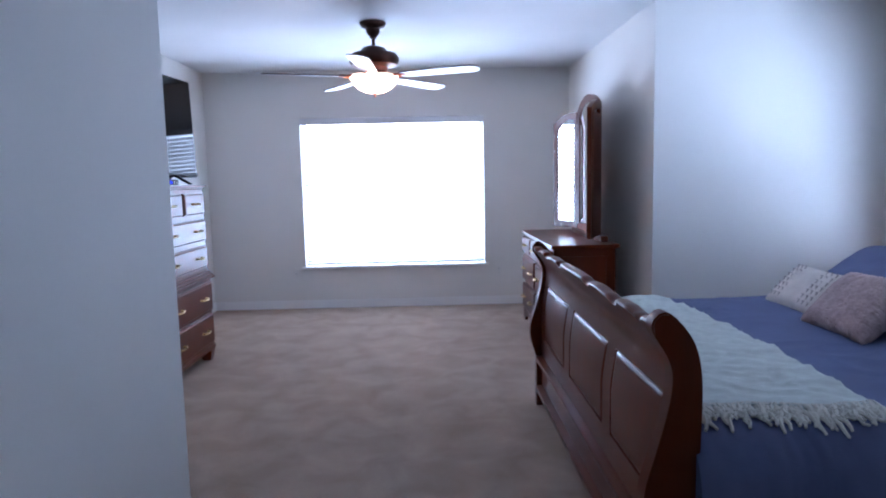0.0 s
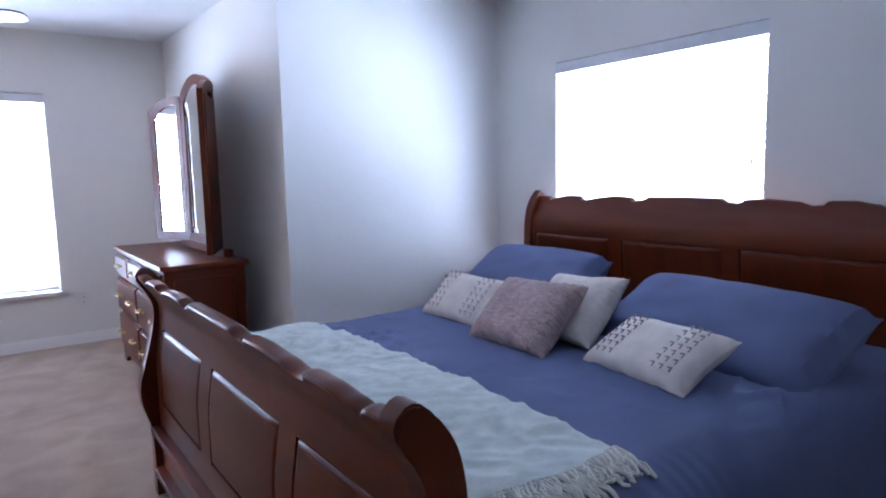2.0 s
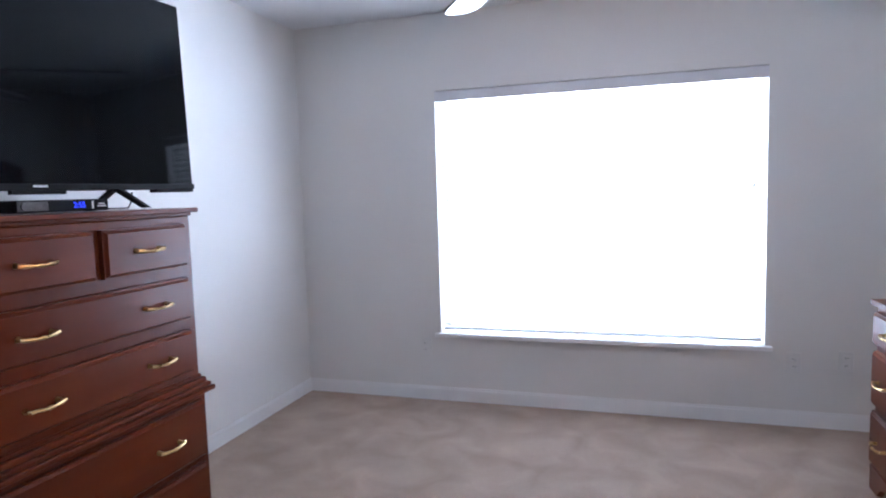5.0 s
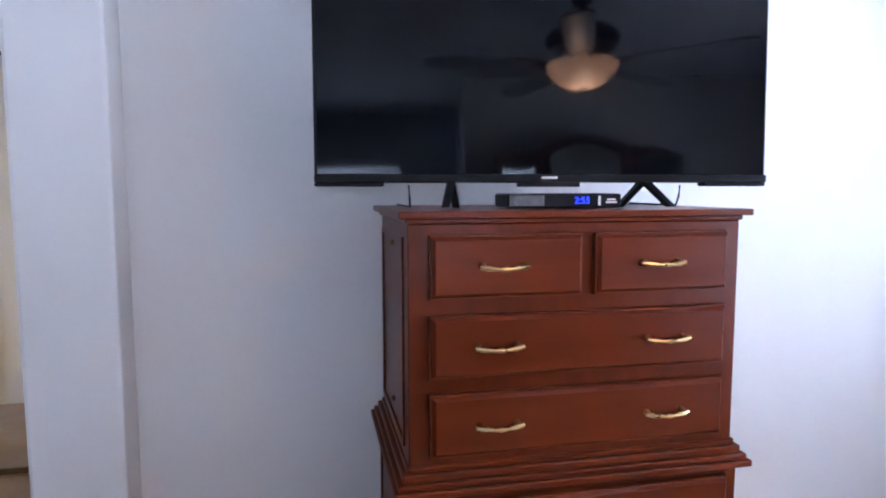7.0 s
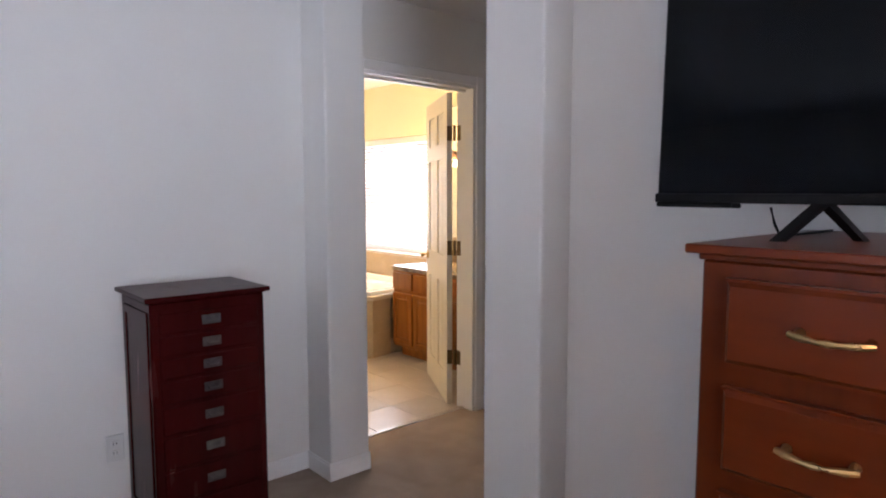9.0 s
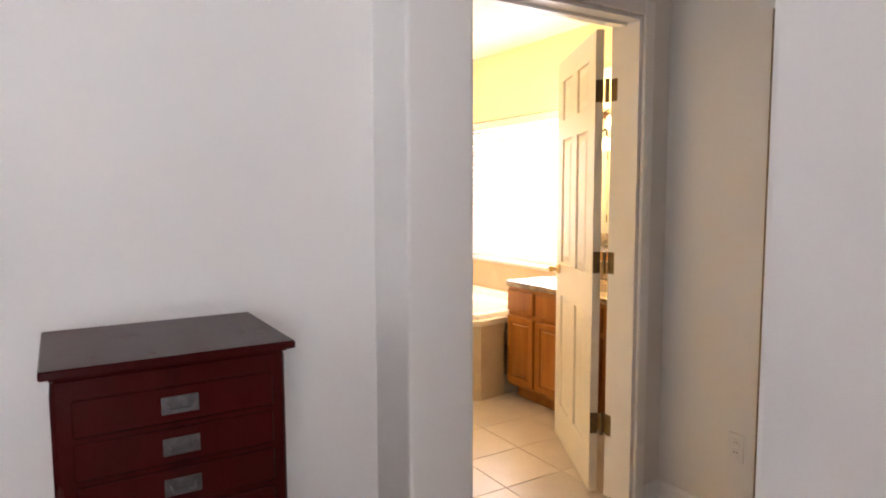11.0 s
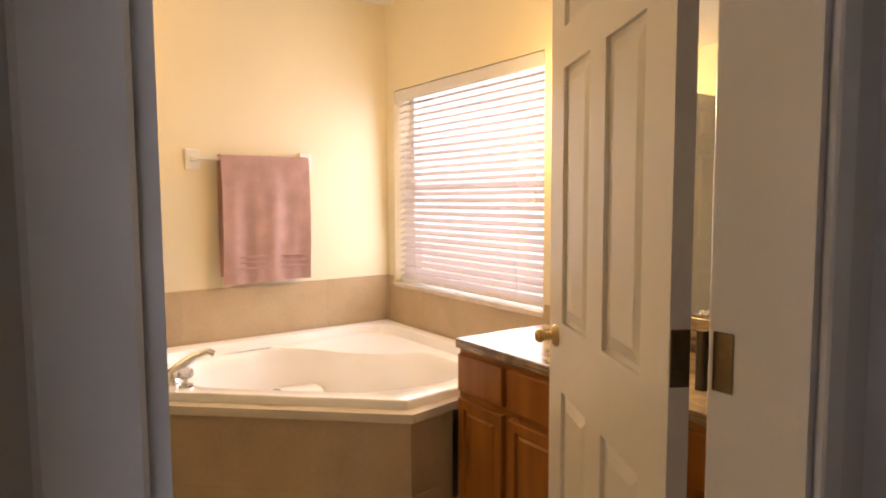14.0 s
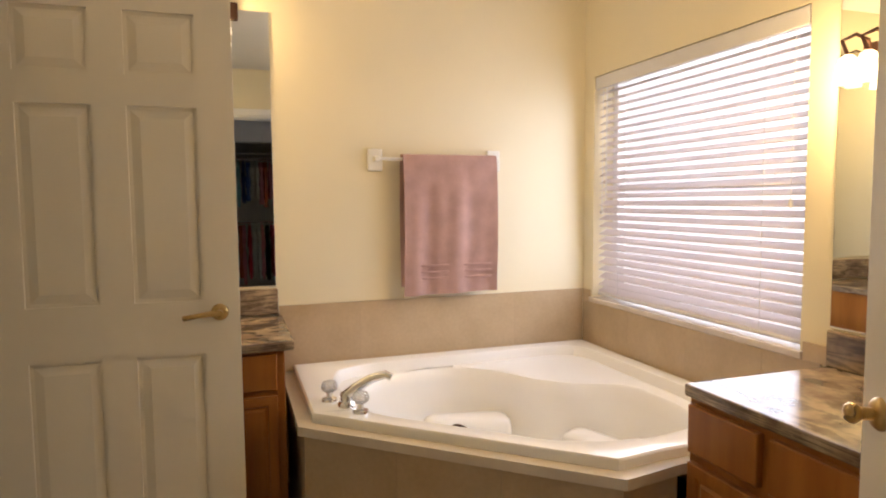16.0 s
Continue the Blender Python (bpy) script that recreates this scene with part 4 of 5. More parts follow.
def cloth_throw():
    t = thing("throw_blanket", "pale aqua woven throw with cream fringe across the bed foot", "blanket")
    bm = bmesh.new()
    nx, ny = 44, 130
    rng = random.Random(5)

    def place(u, v):
        y = 3.86 - v * 1.796 + 0.008 * math.sin(u * 7) * v
        x0, x1 = 0.965 + 0.02 * math.sin(v * 5), 1.50 + 0.035 * math.sin(math.pi * min(1.0, v * 0.98 + 0.02)) ** 1.2 + 0.006 * math.sin(v * 31)
        x = x0 + (x1 - x0) * u
        z = spread_height(x, y) + 0.013 + 0.006 * noise.noise(Vector((x * 6, y * 5, 1))) + 0.0045 * noise.noise(Vector((x * 15, y * 19, 4)))
        crumple = noise.noise(Vector((x * 8, y * 16 + x * 4, 11)))
        z += 0.006 * (1 - min(1.0, abs(crumple) * 4))
        return x, y, z

    top = [[bm.verts.new(place(i / nx, j / ny)) for i in range(nx + 1)] for j in range(ny + 1)]
    low = [[bm.verts.new(Vector(place(i / nx, j / ny)) - Vector((0, 0, 0.009))) for i in range(nx + 1)] for j in range(ny + 1)]
    for j in range(ny):
        for i in range(nx):
            bm.faces.new((top[j][i], top[j][i + 1], top[j + 1][i + 1], top[j + 1][i]))
            bm.faces.new((low[j][i + 1], low[j][i], low[j + 1][i], low[j + 1][i + 1]))
    for i in range(nx):
        for j, flip in ((0, 1), (ny, 0)):
            q = (top[j][i], top[j][i + 1], low[j][i + 1], low[j][i])
            bm.faces.new(q if flip == 0 else q[::-1])
    for j in range(ny):
        for i in (0, nx):
            bm.faces.new((top[j][i], top[j + 1][i], low[j + 1][i], low[j][i]))
    part("woven_cloth", bm, AQUA, t, "", True)
    for edge in (0, 1):
        bm = bmesh.new()
        way = 1 if edge == 0 else -1
        for k in range(110):
            u = (k + rng.uniform(0.0, 1.0)) / 110
            x, y, z = place(u, float(edge))
            y -= way * 0.012
            pts = [(x, y, z + 0.001)]
            dx = rng.uniform(-0.010, 0.010)
            long = rng.uniform(0.75, 1.35)
            curl = rng.choice((-1, 1)) * rng.uniform(0.004, 0.014)
            for q in range(1, 7):
                xx = x + dx * q * 0.6 + curl * math.sin(q * 1.1)
                yy = y + way * 0.019 * long * (q - 0.12 * q * q * abs(curl) * 60)
                pts.append((xx, yy, spread_height(xx, yy) + 0.008 + 0.006 * math.sin(q * 1.7 + k) ** 2))
            tube(bm, pts, [0.003, 0.007, 0.0075, 0.007, 0.0065, 0.0055, 0.004], 5)
        tagged(part("fringe", bm, FRINGE, t, "knotted cream fringe"), kind="stuff")
    return t


cloth_throw()


def pillow_mesh(w, h, t, amp=0.006, seed=0, pinch=0.20, plump=0.50, fuzz=0.0):
    """A stuffed cushion lying in its own xy plane, corners drawn out."""
    bm = bmesh.new()
    n = 56 if fuzz else 26
    rng = random.Random(seed)
    sides = []
    for s in (1, -1):
        g = []
        for j in range(n + 1):
            row = []
            for i in range(n + 1):
                a, b = 2 * i / n - 1, 2 * j / n - 1
                edge = (1 - a ** 4) * (1 - b ** 4)
                x = a * w / 2 * (1 - pinch * 0.55 * (1 - b * b) * a * a)
                y = b * h / 2 * (1 - pinch * 0.55 * (1 - a * a) * b * b)
                z = s * t / 2 * edge ** plump
                z += amp * (edge ** 0.5) * noise.noise(Vector((x * 9 + seed, y * 9, s * 2 + seed))) + s * fuzz * rng.random()
                x, y = x + fuzz * rng.uniform(-1, 1), y + fuzz * rng.uniform(-1, 1)
                row.append(None if s < 0 and (i in (0, n) or j in (0, n)) else bm.verts.new((x, y, z)))
            g.append(row)
        sides.append(g)
    for j in range(n + 1):
        for i in range(n + 1):
            if sides[1][j][i] is None:
                sides[1][j][i] = sides[0][j][i]
    for j in range(n):
        for i in range(n):
            bm.faces.new((sides[0][j][i], sides[0][j][i + 1], sides[0][j + 1][i + 1], sides[0][j + 1][i]))
            bm.faces.new((sides[1][j][i + 1], sides[1][j][i], sides[1][j + 1][i], sides[1][j + 1][i + 1]))
    return bm


def pillow(name, w, h, t, m, mat, label, seed=0, category="pillow", group="", fuzz=0.0):
    p = thing(name, label, category, group=group)
    p.matrix_basis = m
    part("cover", pillow_mesh(w, h, t, 0.010, seed, 0.06 if category == "pillow" else 0.20, 0.38 if category == "pillow" else 0.50, fuzz), mat, p, "", True)
    return p


def facing(x, y, z, lean, turn, roll=0):
    """A cushion set up on its long edge, leaning back towards the headboard (+x); width along y."""
    return Matrix.Translation((x, y, z)) @ Matrix.Rotation(radians(turn), 4, "Z") @ Matrix.Rotation(radians(-lean), 4, "Y") @ Matrix(((0, 0, -1, 0), (1, 0, 0, 0), (0, 1, 0, 0), (0, 0, 0, 1))) @ Matrix.Rotation(radians(roll), 4, "Z")


pillow("bed_pillow", 0.80, 0.50, 0.25, facing(2.66, 3.60, 0.705, -58, 3), BEDBLUE, "blue cotton king pillow leaning on the headboard", 1, "pillow", "pillows on the bed")
pillow("bed_pillow", 0.94, 0.50, 0.25, facing(2.50, 2.43, 0.685, -62, -7), BEDBLUE, "blue cotton king pillow at the near bed side", 2, "pillow", "pillows on the bed")


def stitched(cushion, w, h, t):
    """Rows of raised grey stitches near both ends of a cushion."""
    for s in (-1, 1):
        bm = bmesh.new()
        for r in range(3):
            for k in range(7):
                x, y = s * (w * 0.5 - 0.075 - 0.034 * r), -h / 2 + 0.045 + k * (h - 0.09) / 6
                a, b = 2 * x / w, 2 * y / h
                z = t / 2 * ((1 - a ** 4) * (1 - b ** 4)) ** 0.42 + 0.004
                tube(bm, [(x - 0.009, y - 0.009, z - 0.003), (x - 0.009, y + 0.009, z - 0.001), (x + 0.009, y + 0.009, z - 0.003)], 0.0024, 5)
        part("stitching", bm, STITCH, cushion, "grey embroidered stitches")


c = pillow("throw_cushion", 0.46, 0.28, 0.13, facing(2.13, 3.45, 0.712, -46, 2, 2), OFFWHITE, "off-white oblong cushion with grey stitched ends", 4, "cushion", "cushions on the bed")
stitched(c, 0.46, 0.28, 0.13)
c = pillow("throw_cushion", 0.48, 0.28, 0.12, facing(2.10, 2.40, 0.695, -62, -14, -4), OFFWHITE, "off-white oblong cushion with grey stitched ends", 5, "cushion", "cushions on the bed")
stitched(c, 0.48, 0.28, 0.12)
pillow("throw_cushion", 0.47, 0.34, 0.14, facing(2.05, 2.97, 0.735, -46, -6, -4), PINKISH, "dusty pink plush square cushion", 6, "cushion", "cushions on the bed", 0.004)
pillow("throw_cushion", 0.42, 0.33, 0.13, facing(2.24, 2.89, 0.745, -44, -10, -6), OFFWHITE, "off-white nubby square cushion behind the pink one", 7, "cushion", "cushions on the bed", 0.0025)
lamp = thing("reading_light", "small chrome clip lamp beside the headboard", "lamp", (3.02, 4.20, 0.632))
part("base", lathe([(0.045, 0), (0.045, 0.012), (0.010, 0.02)], 16), CHROME, lamp, "", True)
part("stem", tube(bmesh.new(), [(0, 0, 0.015), (0, 0, 0.15)], 0.006), CHROME, lamp)
part("head", lathe([(0.010, 0.145), (0.026, 0.16), (0.028, 0.19), (0.015, 0.205)], 14), PEWTER, lamp, "", True)


# ---- television ----
def television():
    t = thing("television", "large flat black television standing on the chest", "television", (-1.598, 4.59, 1.314), -5.4)
    part("cabinet", box(-0.045, 0.0, -0.619, 0.619, 0.068, 0.765, 0.006), BLACK, t)
    part("bezel", box(0.0, 0.006, -0.619, 0.619, 0.068, 0.088, 0.002), BLACK, t)
    part("screen", box(0.0, 0.003, -0.611, 0.611, 0.089, 0.757, 0.001), SCREEN, t, "dark glossy screen reflecting the room")
    part("name_plate", box(0.006, 0.0075, -0.022, 0.022, 0.077, 0.083), PLASTIC, t)
    part("stand_bar", box(-0.015, 0.002, -0.085, 0.085, 0.056, 0.068), BLACK, t)
    for s in (-1, 1):
        bm = bmesh.new()
        for x0, y0, lean in ((0.105, 0.292, 0.010), (-0.105, 0.238, -0.010)):
            low = [bm.verts.new((x0 + dx, s * (y0 + dy), 0.001)) for dx, dy in ((0.014, 0.009), (-0.014, 0.009), (-0.014, -0.009), (0.014, -0.009))]
            high = [bm.verts.new((lean + dx, s * (0.265 + dy), 0.0685)) for dx, dy in ((0.016, 0.010), (-0.016, 0.010), (-0.016, -0.010), (0.016, -0.010))]
            for k in range(4):
                bm.faces.new((low[k], low[(k + 1) % 4], high[(k + 1) % 4], high[k]))
            bm.faces.new(low)
            bm.faces.new(high)
        part("stand_leg", bm, BLACK, t)
        part("speaker_foot", box(-0.04, 0.0, s * 0.53 - 0.09, s * 0.53 + 0.09, 0.058, 0.068, 0.003), BLACK, t)
    return t


television().matrix_basis = pose(-1.594, 4.580, 1.316, 0, -1.8, -5.4)
cb = thing("cable_box", "black cable box with a blue clock display on the chest", "box", (-1.585, 4.60, 1.314), -5.4)
part("body", box(-0.10, 0.07, -0.150, 0.150, 0.004, 0.040, 0.004), BLACK, cb)
part("faceplate", box(0.07, 0.073, -0.146, -0.055, 0.008, 0.036, 0.001), PEWTER, cb, "brushed grey faceplate")
part("dial", moved(lathe([(0.012, 0), (0.011, 0.004)], 14), pose(0.073, -0.125, 0.022, 0, 90)), PEWTER, cb)
txt = bpy.data.curves.new("clock_digits", "FONT")
txt.body, txt.size, txt.align_x, txt.align_y, txt.extrude = "2:55", 0.024, "CENTER", "CENTER", 0.0004
digits = new("clock_digits", txt)
digits.matrix_basis = pose(0.0725, 0.045, 0.022, 90, 0, 90)
deps = bpy.context.evaluated_depsgraph_get()
digit_mesh = bpy.data.meshes.new_from_object(digits.evaluated_get(deps))
bpy.data.objects.remove(digits)
dg = new("clock_digits", digit_mesh)
digit_mesh.materials.append(DISPLAY)
dg.parent, dg.matrix_basis = cb, pose(0.0725, 0.045, 0.022, 90, 0, 90)
part("button_row", box(0.07, 0.072, 0.088, 0.094, 0.010, 0.034), PLASTIC, cb)
part("label_bar", box(0.07, 0.0715, 0.108, 0.138, 0.016, 0.020), PLASTIC, cb)
part("label_bar", box(0.07, 0.0715, 0.112, 0.134, 0.023, 0.027), PLASTIC, cb)
for y in (4.21, 5.01):
    solid("power_cord", tube(bmesh.new(), [(-1.66, y, 1.376), (-1.67, y + 0.004, 1.345), (-1.69, y + 0.008, 1.319), (-1.80, y + 0.01, 1.318), (-1.98, y + 0.012, 1.318)], 0.003, 6), BLACK, "thin black cord trailing behind the television", "cord")


# ---- ceiling fan ----
def ceiling_fan():
    f = thing("ceiling_fan", "dark bronze ceiling fan with five blades and a lit glass bowl", "fan", (-0.154, 5.015, 2.444))
    part("canopy", lathe([(0.022, -0.10), (0.040, -0.085), (0.050, -0.065), (0.052, -0.045), (0.085, -0.030), (0.095, -0.012), (0.095, 0.0)], 28), BRONZE, f, "", True)
    part("ball_joint", lathe([(0.008, -0.118), (0.024, -0.11), (0.028, -0.10), (0.020, -0.088)], 18), BRONZE, f, "", True)
    part("downrod", tube(bmesh.new(), [(0, 0, -0.18), (0, 0, -0.10)], 0.013, 12), BRONZE, f)
    part("motor", lathe([(0.10, -0.315), (0.165, -0.30), (0.182, -0.27), (0.180, -0.245), (0.160, -0.22), (0.105, -0.212), (0.095, -0.195), (0.080, -0.178), (0.045, -0.165), (0.018, -0.16)], 32), BRONZE, f, "", True)
    part("switch_cup", lathe([(0.10, -0.375), (0.115, -0.365), (0.095, -0.345), (0.10, -0.315)], 28), COPPERY, f, "", True)
    part("light_bowl", lathe([(0.02, -0.495), (0.07, -0.488), (0.12, -0.465), (0.16, -0.425), (0.178, -0.385), (0.180, -0.375), (0.17, -0.372)], 32), BOWL, f, "lit alabaster glass bowl", True).visible_shadow = False
    part("finial", lathe([(0.003, -0.525), (0.010, -0.515), (0.006, -0.508), (0.022, -0.498), (0.020, -0.492)], 16), COPPERY, f, "", True)
    for k in range(5):
        m = pose(0, 0, -0.365, 0, 0, 51 + 72 * k)
        bm = bmesh.new()
        for s in (-1, 1):
            tube(bm, [(0.09, s * 0.012, -0.005), (0.14, s * 0.045, -0.012), (0.19, s * 0.040, -0.016), (0.25, s * 0.018, -0.012)], [0.010, 0.008, 0.008, 0.007], 8)
        tube(bm, [(0.08, 0, -0.004), (0.26, 0, -0.012)], 0.008, 8)
        part("blade_iron", moved(bm, m), COPPERY, f, "scrolled copper-bronze blade iron", True)
        outline = [(0.21, -0.052), (0.30, -0.062), (0.68, -0.072), (0.745, -0.068), (0.782, -0.042), (0.79, 0.0), (0.782, 0.042), (0.745, 0.068), (0.68, 0.072), (0.30, 0.062), (0.21, 0.052)]
        mm = m @ pose(0, 0, -0.012, -8, 0, 0)
        bl = part("blade", moved(prism(outline, -0.001, 0.005), mm), BLADE, f)
        # thin sheet under the blade, coloured pale for the window's sheen
        part("underside", moved(prism([(x * 0.9995, y * 0.995) for x, y in outline], -0.004, -0.0015), mm), BLADE_SHEEN, bl, "glossy blade underside with window sheen put into its pale grey")
    return f


ceiling_fan()


# ---- small fittings ----
def outlet(m, label="white duplex wall outlet plate"):
    o = thing("wall_outlet", label, "outlet", group="wall outlets")
    o.matrix_basis = m
    part("plate", box(-0.035, 0.035, -0.006, 0.0, -0.057, 0.057, 0.002), PLASTIC, o)
    for z in (-0.02, 0.02):
        s = part("socket", box(-0.016, 0.016, -0.0085, -0.006, z - 0.014, z + 0.014, 0.002), PLASTIC, o)
        for x in (-0.006, 0.006):
            part("slot", box(x - 0.001, x + 0.001, -0.0088, -0.0084, z - 0.004, z + 0.006), BLACK, s)
    return o


outlet(pose(-1.205, 6.93, 0.35))
outlet(pose(0.93, 6.93, 0.355))
outlet(pose(1.18, 6.93, 0.374))
outlet(pose(-0.99, 1.92, 0.347, 0, 0, 180))
outlet(pose(-3.27, 2.25, 0.358, 0, 0, 90))


# ---- bathroom ----
def tub():
    t = thing("corner_tub", "white acrylic corner tub in a tiled deck under the window", "bathtub")
    outer = [(-4.095, -1.055), (-2.518, -1.055), (-2.518, -0.311), (-3.343, 0.43), (-3.555, 0.392), (-4.095, 0.392)]
    inset = [(-4.085, -1.045), (-2.57, -1.045), (-2.57, -0.335), (-3.355, 0.372), (-3.53, 0.348), (-4.085, 0.348)]
    inner = [(-3.38 + (x + 3.38) * 0.95, -0.34 + (y + 0.34) * 0.95) for x, y in inset]
    bm = bmesh.new()
    ring = [[bm.verts.new((x, y, z)) for x, y in line] for line, z in ((outer, 0.495), (outer, 0.528), (inner, 0.528), (inner, 0.495))]
    for a, b in zip(ring, ring[1:] + ring[:1]):
        for k in range(6):
            bm.faces.new((a[k], a[(k + 1) % 6], b[(k + 1) % 6], b[k]))
    part("deck_edge", bm, DECK, t, "pale cream tiled deck lip")
    # basin rim and bowl
    bm = bmesh.new()
    n = 120
    cx, cy = -3.38, -0.34

    def ray_to(poly, ang):
        best = None
        d = Vector((math.cos(ang), math.sin(ang)))
        for k in range(len(poly)):
            p, q = Vector(poly[k]), Vector(poly[(k + 1) % len(poly)])
            e = q - p
            den = d.x * e.y - d.y * e.x
            if abs(den) < 1e-9:
                continue
            w = p - Vector((cx, cy))
            s, u = (w.x * e.y - w.y * e.x) / den, (w.x * d.y - w.y * d.x) / den
            if s > 0 and -1e-6 <= u <= 1 + 1e-6 and (best is None or s < best):
                best = s
        return best

    lip = [(-4.00, -0.97), (-2.80, -0.95), (-2.70, -0.82), (-2.74, -0.30), (-3.28, 0.20), (-3.56, 0.26), (-3.96, 0.16), (-4.02, -0.10)]
    bowl = [(-3.95, -0.41), (-3.72, -0.50), (-3.58, -0.64), (-3.47, -0.83), (-3.30, -0.98), (-2.84, -0.92), (-2.76, -0.78), (-2.79, -0.32), (-3.30, 0.15), (-3.56, 0.20), (-3.90, 0.10), (-3.96, -0.10)]
    angs = sorted({round(math.atan2(p[1] - cy, p[0] - cx) % (2 * math.pi), 5) for p in inset} | {2 * math.pi * k / n for k in range(n)})
    m = len(angs)

    def softened(poly, reach):
        r = [ray_to(poly, a) for a in angs]
        return [sum(r[(k + q) % m] for q in range(-reach, reach + 1)) / (2 * reach + 1) for k in range(m)]

    r_out, r_lip, r_bowl = [ray_to(inset, a) for a in angs], softened(lip, 3), softened(bowl, 2)
    r_floor = softened(bowl, 8)
    spec = ((r_out, 1.0, 0.528), (r_out, 1.0, 0.556), (r_out, 0.992, 0.562), (r_lip, 1.015, 0.562), (r_lip, 1.0, 0.558), (r_lip, 0.988, 0.535), (r_lip, 0.98, 0.512), (r_bowl, 0.99, 0.506), (r_bowl, 0.972, 0.495), (r_bowl, 0.955, 0.44), (r_floor, 0.90, 0.30), (r_floor, 0.84, 0.20), (r_floor, 0.76, 0.155), (r_floor, 0.60, 0.142), (r_floor, 0.2, 0.138))
    rings = []
    for base, share, z in spec:
        rings.append([bm.verts.new((cx + base[k] * share * math.cos(a), cy + base[k] * share * math.sin(a), z)) for k, a in enumerate(angs)])
    for a, b in zip(rings, rings[1:]):
        for k in range(m):
            bm.faces.new((a[k], a[(k + 1) % m], b[(k + 1) % m], b[k]))
    bm.faces.new(rings[-1])
    part("basin", bm, ACRYLIC, t, "glossy white acrylic basin with a corner seat", True)
    for x, y, a, half in ((-3.30, -0.72, -12, 0.20), (-3.72, -0.26, 110, 0.19)):
        part("arm_rest", moved(box(-half, half, -0.075, 0.075, 0.12, 0.345, 0.06, 5), pose(x, y, 0, 0, 0, a)), ACRYLIC, t, "moulded white arm rest", True)
    part("overflow", moved(lathe([(0.036, 0), (0.034, 0.007), (0.01, 0.009)], 18), pose(-3.045, -0.11, 0.515, 52, 0, -42)), BRONZE, t, "dark oval overflow plate", True)
    # tiled apron
    front = [(-2.540, -1.055), (-2.540, -0.318), (-3.348, 0.405), (-3.560, 0.370)]
    for (xa, ya), (xb, yb) in zip(front, front[1:]):
        ln = math.hypot(xb - xa, yb - ya)
        cnt = max(1, round(ln / 0.36))
        ang = math.degrees(math.atan2(yb - ya, xb - xa))
        w = ln / cnt
        for k in range(cnt):
            for lo, hi in ((0.0, 0.21), (0.21, 0.495)):
                tile = part("tile", moved(box(k * w + 0.0005, (k + 1) * w - 0.0005, 0.0, 0.010, lo + 0.0005, hi - 0.0005), pose(xa, ya, 0, 0, 0, ang)), TUBTILE, t)
    part("apron_core", prism([(-4.09, -1.05), (-2.545, -1.05), (-2.545, -0.325), (-3.35, 0.395), (-3.56, 0.362), (-4.09, 0.362)], 0.0, 0.13), GROUT, t)
    return t


tub()
fc = thing("tub_faucet", "chrome tub spout with two crystal knob handles on the tub rim", "faucet", (-2.70, -0.375, 0.562))
part("spout_base", lathe([(0.034, 0), (0.032, 0.012), (0.024, 0.02), (0.022, 0.05)], 18), CHROME, fc, "", True)
part("spout", tube(bmesh.new(), [(0.01, -0.005, 0.03), (-0.03, 0.015, 0.065), (-0.085, 0.045, 0.105), (-0.13, 0.07, 0.122), (-0.150, 0.08, 0.112)], [0.020, 0.021, 0.018, 0.016, 0.014], 12), CHROME, fc, "", True)
CRYSTAL = material("crystal_knob", (0.85, 0.86, 0.88), 0.05, 0.0, 0.02, 20.0, 60.0)
CRYSTAL.node_tree.nodes["Principled BSDF"].inputs["Transmission Weight"].default_value = 0.75
for dx, dy in ((0.05, -0.085), (-0.035, 0.085)):
    h = part("handle_base", lathe([(0.030, 0), (0.028, 0.008), (0.012, 0.014), (0.010, 0.032)], 16, (dx, dy, 0)), CHROME, fc, "", True)
    part("crystal_knob", lathe([(0.014, 0.030), (0.028, 0.040), (0.031, 0.056), (0.026, 0.070), (0.010, 0.076)], 9, (dx, dy, 0)), CRYSTAL, h, "faceted clear knob")

# tile band above the tub
band = tagged(new("tile_band"), "beige ceramic tile band round the tub", "tile", "", "structure")
part("grout_bed", box(-4.088, -2.513, -1.0597, -1.0512, 0.532, 0.835), TILEGROUT, band)
part("grout_bed", box(-4.0997, -4.0912, -1.047, 0.384, 0.532, 0.773), TILEGROUT, band)
k = 0
x = -4.088
while x < -2.52:
    x1 = min(x + 0.40, -2.512)
    part("tile", box(x + 0.0005, x1 - 0.0005, -1.0595, -1.050, 0.531, 0.836), TUBTILE, band)
    x = x1
y = -1.048
while y < 0.36:
    y1 = min(y + 0.40, 0.385)
    part("tile", box(-4.0995, -4.090, y + 0.0005, y1 - 0.0005, 0.531, 0.774), TUBTILE, band)
    y = y1
for y, y1 in ((-1.048, -0.9875), (0.3175, 0.408)):
    part("tile", box(-4.0995, -4.090, y, y1, 0.775, 0.836), TUBTILE, band)


